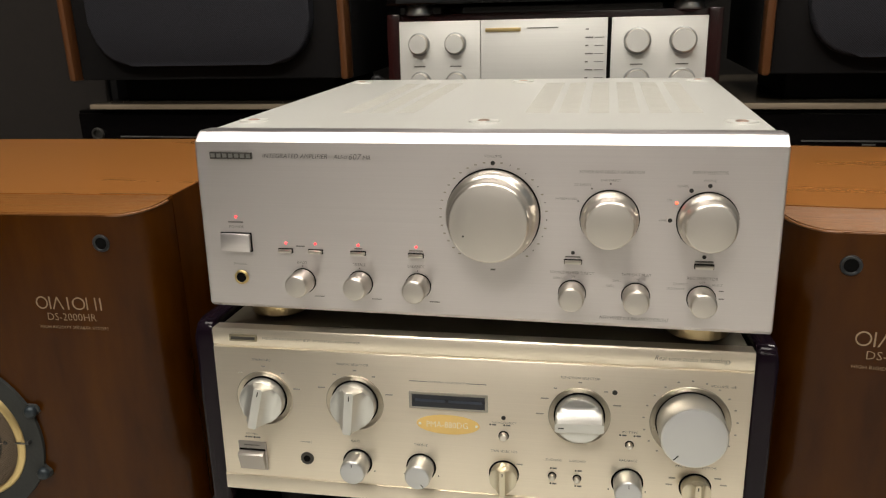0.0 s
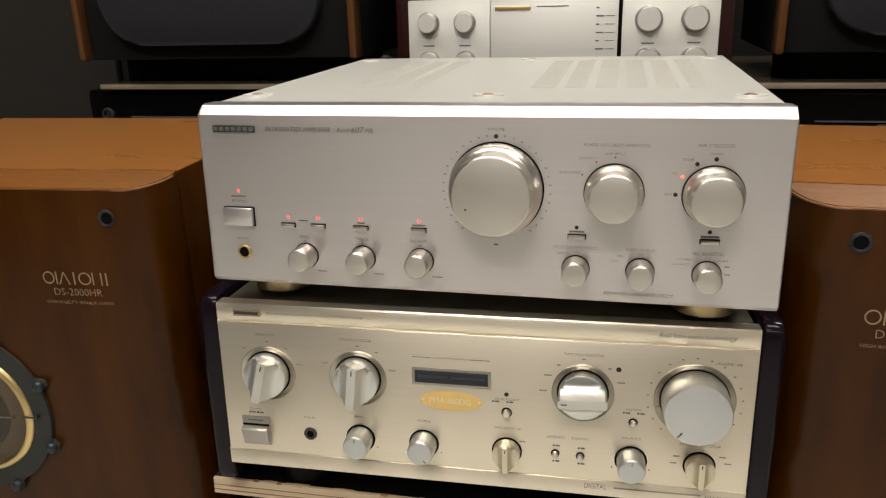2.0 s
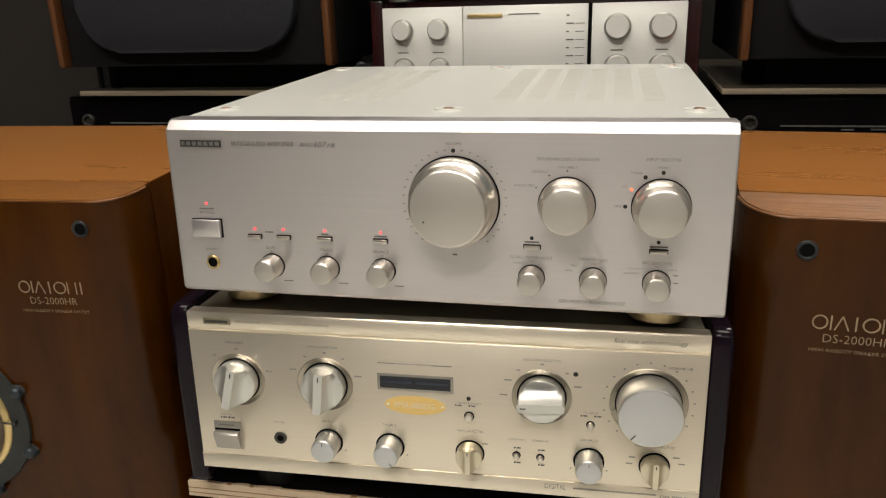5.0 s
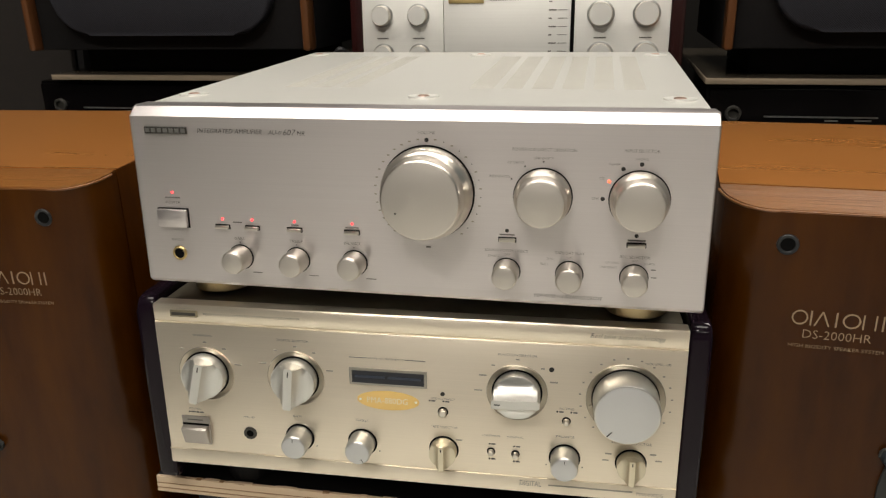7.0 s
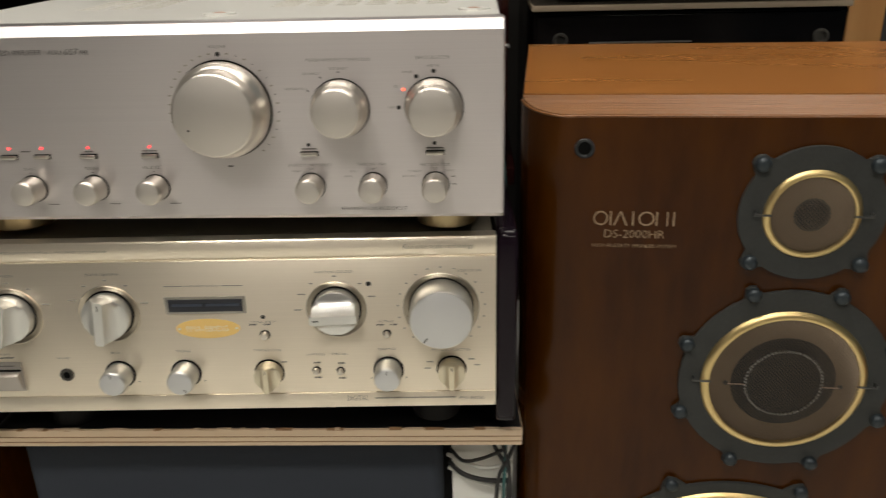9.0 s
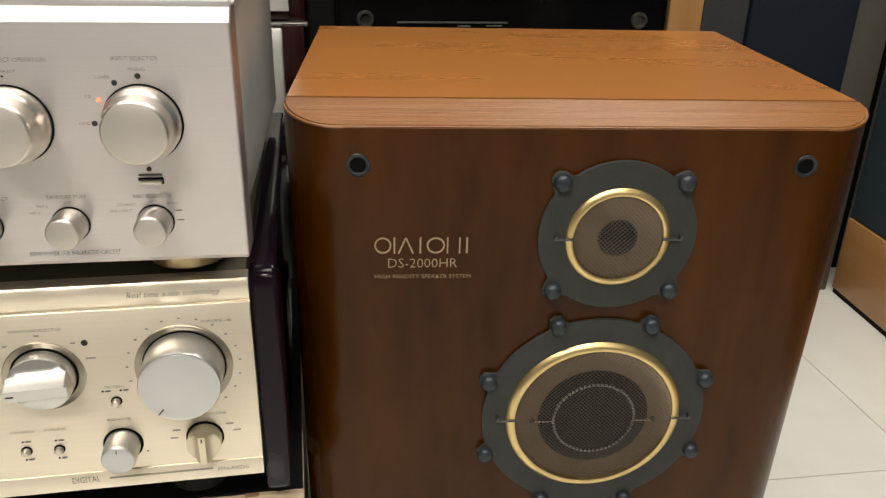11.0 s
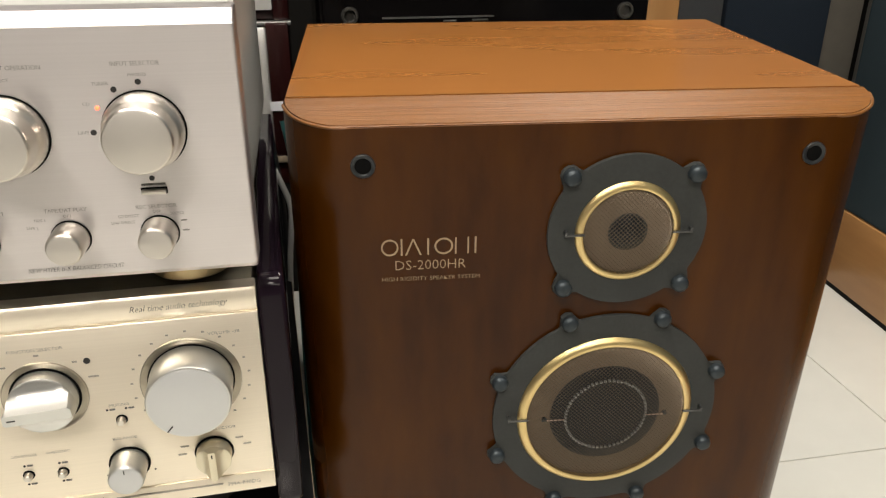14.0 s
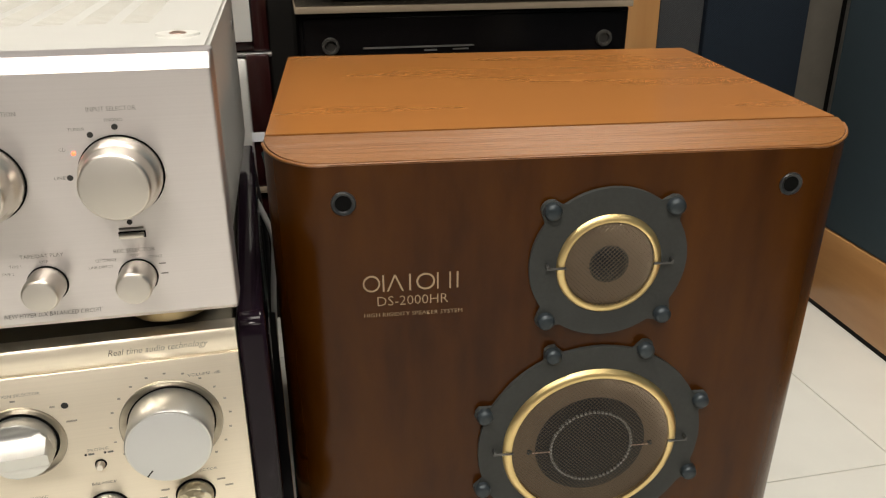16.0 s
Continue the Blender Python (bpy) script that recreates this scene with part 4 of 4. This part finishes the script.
# ---- the two walnut loudspeakers ----
def wire_mesh(cx, cz, radius, pitch, dome, y0, turn=45.0, wire=0.00030):
    """Two crossing sets of fine wires over a disc, bulging slightly forwards."""
    verts, faces = [], []
    ca, sa = math.cos(radians(turn)), math.sin(radians(turn))
    n = int(radius / pitch)
    for axis in (0, 1):
        for i in range(-n, n + 1):
            off = i * pitch
            half = math.sqrt(max(0.0, radius * radius - off * off))
            steps = max(4, int(half / 0.003))
            base = len(verts)
            for k in range(steps + 1):
                u = half * math.sin(math.pi * (k / steps - 0.5))
                a, b = (u, off) if axis == 0 else (off, u)
                rho = (a * a + b * b) / (radius * radius)
                bulge = dome * (0.8 * (1 - rho ** 5) + 0.2 * (1 - rho)) + (0.0002 if axis else 0.0)
                x, z = cx + a * ca - b * sa, cz + a * sa + b * ca
                px, pz = (-sa, ca) if axis == 0 else (ca, sa)
                for s, d in ((-1, 0.0), (0, -wire), (1, 0.0)):
                    verts.append((x + s * wire * px, y0 - bulge + d, z + s * wire * pz))
            for k in range(steps):
                p = base + 3 * k
                faces += [(p, p + 1, p + 4, p + 3), (p + 1, p + 2, p + 5, p + 4)]
    me = bpy.data.meshes.new("wire_mesh")
    me.from_pydata(verts, [], faces)
    me.materials.append(MESH_WIRE)
    return me


def flange(cx, cz, r, bolts, ear):
    """Outline of a round casting with an ear round each bolt."""
    out = []
    for k in range(144):
        ang = 2 * math.pi * k / 144
        rad = r
        for bx, bz in bolts:
            ba, br = math.atan2(bz, bx), math.hypot(bx, bz)
            da = (ang - ba + math.pi) % (2 * math.pi) - math.pi
            s = br * math.sin(da)
            if abs(da) < 0.6 and abs(s) < ear:
                rad = max(rad, br * math.cos(da) + math.sqrt(ear * ear - s * s))
        out.append((cx + rad * math.cos(ang), cz + rad * math.sin(ang)))
    return out


CLIP = plain("dull_clip", (0.10, 0.10, 0.10), 0.35, 0.8)


def driver(parent, name, cx, cz, r_flange, r_ring, ring_w, bolts, label, kind):
    d = part(name, prism_y(flange(cx, cz, r_flange, bolts, 0.0074), -0.0035, 0.0008, 0.0012, 2), FLANGE, parent, label)
    for bx, bz in bolts:
        part("bolt", lathe([(0.0062, -0.003), (0.0062, -0.0068), (0.0056, -0.0084), (0.0040, -0.0096), (0.0020, -0.0101), (0, -0.0102)], cx + bx, cz + bz, 20), BOLT, d)
    ri = r_ring - ring_w
    top = -0.0036 - ring_w * 0.62
    part("gold_ring", lathe([(r_ring + 0.0012, -0.0030), (r_ring + 0.0009, -0.0040), (r_ring + 0.0002, -0.0049), (r_ring - ring_w * 0.25, top + 0.0007), (r_ring - ring_w * 0.50, top + 0.0002), (r_ring - ring_w * 0.75, top), (ri, top + 0.0006), (ri - 0.0004, -0.003)], cx, cz, 96), BRASS, d, "satin gold trim ring")
    for s in (-1, 1):
        ends = sorted((cx + s * (ri - 0.001), cx + s * (r_ring + 0.0080)))
        clip = box(ends[0], ends[1], top - 0.0012, top + 0.0004, cz - 0.0008, cz + 0.0008, 0.0004)
        tip = cx + s * (r_ring + 0.0080)
        box(tip - 0.0008, tip + 0.0008, top - 0.0012, -0.0030, cz - 0.0009, cz + 0.0026, bm=clip)
        part("mesh_clip", clip, CLIP, d, "dark wire clip")
    y = -0.0026
    if kind == "tweeter":
        part("dome", lathe([(ri, y), (ri * 0.62, y), (ri * 0.36, y - 0.001), (ri * 0.31, y - 0.0026), (ri * 0.2, y - 0.0038), (0, y - 0.0044)], cx, cz, 48), DOME_DARK, d, "small dark dome")
        part("surround", lathe([(ri, y - 0.0008), (ri * 0.72, y - 0.002), (ri * 0.44, y - 0.0011)], cx, cz, 64), DOME_TAN, d)
    elif kind == "mid":
        part("dome", lathe([(ri * 0.71, y - 0.0004), (ri * 0.68, y - 0.0012), (ri * 0.45, y - 0.0028), (ri * 0.25, y - 0.0036), (0, y - 0.0039)], cx, cz, 64), DOME_DARK, d, "dark dome behind the mesh")
        part("surround", lathe([(ri, y - 0.0010), (ri * 0.85, y - 0.0014), (ri * 0.70, y - 0.0010)], cx, cz, 64), DOME_TAN, d)
        for k in range(60):  # stitched seam round the dome
            ang = 2 * math.pi * k / 60
            sx, sz = cx + ri * 0.51 * math.cos(ang), cz + ri * 0.51 * math.sin(ang)
            if k == 0:
                seam = bmesh.new()
            box(sx - 0.0009, sx + 0.0009, y - 0.0046, y - 0.0026, sz - 0.0007, sz + 0.0007, bm=seam)
        part("seam_ring", seam, STEEL, d, "pale stitched seam")
        for s in (-1, 1):
            ends = sorted((cx + s * ri * 0.52, cx + s * ri * 0.74))
            part("lead_wire", box(ends[0], ends[1], y - 0.0036, y - 0.0030, cz - 0.003, cz - 0.0024), COPPER, d)
            part("lead_post", lathe([(0.0022, y), (0.0022, y - 0.0022), (0.0014, y - 0.0026), (0, y - 0.0026)], cx + s * ri * 0.77, cz - 0.0027, 12), BOLT, d)
    else:
        part("cone", lathe([(ri, -0.0040), (ri * 0.93, -0.0075), (ri * 0.84, -0.0040), (ri * 0.45, 0.028), (ri * 0.40, 0.026), (ri * 0.2, 0.018), (0, 0.016)], cx, cz, 72), DOME_DARK, d, "dark woofer cone")
    if kind != "woofer":
        w = new("wire_mesh", wire_mesh(cx, cz, ri + 0.0003, 0.0023, 0.0034 if kind == "tweeter" else 0.0040, top + 0.0014, 45.0, 0.00024))
        w.parent = d
        tagged(w, "bronze wire protective mesh")
    return d


def walnut_speaker(m, s, D, label):
    """s is 1 where the inner side is on the left, -1 for its mirror image."""
    sp = thing("walnut_loudspeaker", m, label, "loudspeaker", "walnut loudspeakers")
    W, H, R = 0.412, 0.739, 0.044
    X = lambda v: s * v
    IN = 0.0065  # how far the inner edge lies beyond the row of marks
    # front baffle with rounded upright edges
    out = [(X(0), 0.0402), (X(W), 0.0402)]
    out += [(X(W - R + R * math.cos(radians(a))), 0.0402 - 0.0402 * math.sin(radians(a))) for a in range(9, 91, 9)]
    out += [(X(R - R * math.sin(radians(a))), 0.0402 - 0.0402 * math.cos(radians(a))) for a in range(0, 90, 9)]
    bm = prism_z(out, -0.003, H - 0.0004, 0.0022, 3)
    for v in bm.verts:
        if v.co.z > 0.5:
            v.co.z -= 0.0075 * (1 - v.co.y / 0.0402)
    part("baffle", bm, CAB_SHADED, sp, "walnut front with rounded upright edges, coloured dark for shade")
    # top of the baffle in the lightened colour, as if lit from above
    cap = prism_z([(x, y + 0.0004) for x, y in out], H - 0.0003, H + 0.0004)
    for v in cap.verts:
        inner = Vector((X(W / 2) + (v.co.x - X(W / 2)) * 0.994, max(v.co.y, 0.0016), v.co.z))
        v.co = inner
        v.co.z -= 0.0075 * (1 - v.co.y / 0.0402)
    part("baffle_cap", cap, CAB_LIT_EDGE, sp, "veneer on the upper edge, coloured lighter as if lit")
    # bead added along the edge so that it shows a bright highlight line
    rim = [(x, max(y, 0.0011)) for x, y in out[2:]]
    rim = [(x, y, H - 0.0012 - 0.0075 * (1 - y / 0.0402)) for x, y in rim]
    tube(rim, 0.0012, CAB_LIT_EDGE, "highlight_rim", sp, "shiny bead added for a highlight along the upper edge")
    # near-black filler gives the seam behind the baffle its shade
    part("seam_shade_fill", box(min(X(0.002), X(W - 0.002)), max(X(0.002), X(W - 0.002)), 0.0403, 0.0433, 0.0, H - 0.005), DARK_GAP, sp)
    x0, x1 = sorted((X(0.0006), X(W - 0.0006)))
    # sides take the shaded walnut colour, the top the lit one
    part("cabinet", box(x0, x1, 0.0434, D, -0.003, H - 0.0006, 0.0012), CAB_SHADED, sp)
    part("cabinet_top", box(x0 + 0.0008, x1 - 0.0008, 0.0444, D - 0.001, H - 0.0005, H + 0.0004), CAB_LIT, sp, "veneered top, coloured bright orange-brown as if lit from above")
    for x in (0.045, 0.352):
        for z in (0.7050, 0.040):
            sock = part("grille_socket", lathe([(0.0082, 0.0003), (0.0081, -0.0010), (0.0076, -0.0015), (0.0060, -0.0012), (0.0052, -0.0004)], X(x + IN), z, 32), SOCKET, sp, "dark grille socket")
            part("socket_hole", lathe([(0.0054, -0.0006), (0.0053, -0.0009), (0, -0.0009)], X(x + IN), z, 24), DARK_GAP, sock)
    t4 = [(sx * 0.0430, sz * 0.0420) for sx in (-1, 1) for sz in (-1, 1)]
    m8 = [(r * 0.0915 * a, q * 0.0915 * b) for a, b in ((0.924, 0.383), (0.383, 0.924)) for r in (-1, 1) for q in (-1, 1)]
    w8 = [(r * 0.153 * a, q * 0.153 * b) for a, b in ((0.924, 0.383), (0.383, 0.924)) for r in (-1, 1) for q in (-1, 1)]
    out_shift = 0.0 if s > 0 else 0.006
    driver(sp, "tweeter", X(0.226 + IN + out_shift), 0.6525, 0.0565, 0.0366, 0.0044, t4, "tweeter in a blue-grey casting", "tweeter")
    driver(sp, "midrange", X(0.2255 + IN + out_shift), 0.4960, 0.0885, 0.0686, 0.0058, m8, "midrange driver in a blue-grey casting", "mid")
    driver(sp, "woofer", X(0.206), 0.236, 0.146, 0.134, 0.0070, w8, "woofer in a blue-grey casting", "woofer")
    # block that lifts the back edge, so that the cabinet leans a little forwards
    wedge_x = sorted((X(0.06), X(W - 0.06)))
    wedge = box(wedge_x[0], wedge_x[1], D - 0.07, D - 0.02, -0.003 - (D - 0.02) * 0.0454, -0.0031)
    for v in wedge.verts:
        if v.co.z < -0.01:
            v.co.z = -0.0005 - v.co.y * 0.0454
    part("rear_foot", wedge, MATT_BLACK, sp)
    # maker's name as plain shapes, then the readable lines
    t0 = 0.055 + IN if s > 0 else -0.121 - IN
    x, zc, h = t0, 0.6455, 0.0062
    for shape, w in (("ring", 0.0118), ("bar", 0.0032), ("wedge", 0.0116), ("bar", 0.0076), ("ring", 0.0128), ("pair", 0.0112), ("bar", 0.0064)):
        bm = bmesh.new()
        if shape == "ring":
            lathe([(1.0, 0.0002), (1.0, -0.0005), (0.82, -0.0005), (0.82, 0.0002)], 0, 0, 40, bm)
            for v in bm.verts:
                v.co = Vector((x + w / 2 + v.co.x * w / 2, v.co.y, zc + v.co.z * h))
        elif shape == "bar":
            box(x + w / 2 - 0.0006, x + w / 2 + 0.0006, -0.0005, 0.0002, zc - h, zc + h, bm=bm)
        elif shape == "pair":
            box(x + 0.0008, x + 0.0018, -0.0005, 0.0002, zc - h, zc + h, bm=bm)
            box(x + w - 0.0018, x + w - 0.0008, -0.0005, 0.0002, zc - h, zc + h, bm=bm)
        else:
            for s0 in (0, 1):
                a, b = x + s0 * w, x + w / 2
                e = 0.0013 if s0 == 0 else -0.0013
                q = [(a, zc - h), (a + e, zc - h), (b + e / 2, zc + h), (b - e / 2, zc + h)]
                f4 = [bm.verts.new((px, -0.0005, pz)) for px, pz in q]
                bm.faces.new(f4)
        part("name_shape", bm, GOLD_INK, sp, smooth=0)
        x += w + 0.0006
    lettering(sp, "DS-2000HR", t0 + 0.0095, t0 + 0.0585, 0.6318, 0.0072, material=GOLD_INK)
    lettering(sp, "HIGH RIGIDITY SPEAKER SYSTEM", t0, t0 + 0.0685, 0.6212, 0.0030, material=GOLD_INK)
    return sp


walnut_speaker(pose(0.2342, 0.1049, 0.0005, 2.6, 0, -4.6), 1, 0.320, "walnut three-way loudspeaker without its grille")
walnut_speaker(pose(-0.2957, 0.0819, 0.0015, 2.6, 0, 3.7), -1, 0.345, "walnut three-way loudspeaker without its grille")


# ---- cables ----
def cable(points, radius, material, label):
    c = tube(points, radius, material, "cable")
    return tagged(c, label, "cable", "cables")


cable([(0.203, 0.43, 0.63), (0.207, 0.42, 0.609), (0.220, 0.42, 0.576), (0.2275, 0.42, 0.553), (0.226, 0.42, 0.528), (0.219, 0.43, 0.47), (0.215, 0.44, 0.30), (0.21, 0.45, 0.012)], 0.0034, CABLE_WHITE, "pale grey cable hanging behind the amplifiers")
cable([(0.204, 0.425, 0.612), (0.2065, 0.42, 0.59), (0.209, 0.42, 0.52), (0.208, 0.43, 0.40), (0.205, 0.45, 0.012)], 0.0034, CABLE_WHITE, "pale grey cable hanging straight down behind the amplifiers")
cable([(0.210, 0.44, 0.64), (0.217, 0.43, 0.58), (0.219, 0.43, 0.53), (0.214, 0.44, 0.40), (0.208, 0.46, 0.012)], 0.003, CABLE, "black cable hanging behind the amplifiers")
cable([(0.224, 0.46, 0.64), (0.231, 0.45, 0.60), (0.234, 0.45, 0.57), (0.229, 0.46, 0.45), (0.225, 0.47, 0.012)], 0.003, CABLE_GREEN, "dark teal cable hanging behind the amplifiers")
cable([(0.168, 0.095, 0.402), (0.174, 0.085, 0.399), (0.183, 0.078, 0.396), (0.200, 0.076, 0.402), (0.213, 0.076, 0.408), (0.222, 0.078, 0.412)], 0.0017, CABLE, "black cable looping under the plywood")
cable([(0.168, 0.092, 0.387), (0.176, 0.08, 0.384), (0.190, 0.076, 0.380), (0.207, 0.075, 0.377), (0.228, 0.08, 0.374)], 0.0024, CABLE, "thick black cable looping under the plywood")
cable([(0.209, 0.082, 0.418), (0.215, 0.078, 0.407), (0.222, 0.076, 0.397), (0.227, 0.077, 0.385), (0.228, 0.08, 0.33), (0.225, 0.09, 0.012)], 0.0020, CABLE, "black cable hanging under the plywood")
cable([(0.231, 0.082, 0.414), (0.226, 0.078, 0.404), (0.221, 0.074, 0.396), (0.215, 0.076, 0.382), (0.212, 0.08, 0.33), (0.215, 0.09, 0.012)], 0.0020, CABLE, "black cable crossing another under the plywood")
cable([(0.222, 0.08, 0.415), (0.222, 0.074, 0.396), (0.220, 0.077, 0.36), (0.218, 0.09, 0.012)], 0.0018, CABLE_GREEN, "teal cable hanging under the plywood")

cable([(0.166, 0.094, 0.394), (0.178, 0.086, 0.393), (0.196, 0.082, 0.387), (0.212, 0.083, 0.386), (0.229, 0.085, 0.392)], 0.0020, CABLE_WHITE, "pale grey cable sagging under the plywood")
cable([(0.167, 0.093, 0.380), (0.182, 0.086, 0.374), (0.199, 0.084, 0.369), (0.215, 0.085, 0.364), (0.229, 0.087, 0.352)], 0.0022, CABLE_WHITE, "pale grey cable sagging under the plywood")
cable([(0.218, 0.079, 0.419), (0.224, 0.075, 0.404), (0.227, 0.075, 0.389), (0.224, 0.078, 0.366), (0.226, 0.085, 0.30), (0.222, 0.09, 0.012)], 0.0016, CABLE, "thin black cable hanging under the plywood")


# ---- floor tiles ----
tile_me = {}
floor_ob = bpy.data.objects["floor"]
T, JX, JY = 0.6, 0.66, 0.52
for i in range(-4, 3):
    for j in range(-7, 2):
        xa, xb = max(X0, JX + i * T), min(X1, JX + (i + 1) * T)
        ya, yb = max(Y0, JY + j * T), min(Y1, JY + (j + 1) * T)
        if xb - xa < 0.02 or yb - ya < 0.02:
            continue
        key = (round(xb - xa, 3), round(yb - ya, 3))
        if key not in tile_me:
            tile_me[key] = to_mesh("tile", box(0.0012, key[0] - 0.0012, 0.0012, key[1] - 0.0012, -0.012, -0.0035 + 0.0035, 0.0008, 1), TILE, 30)
        t = new("tile", tile_me[key])
        t.parent = floor_ob
        t.location = (xa, ya, 0)
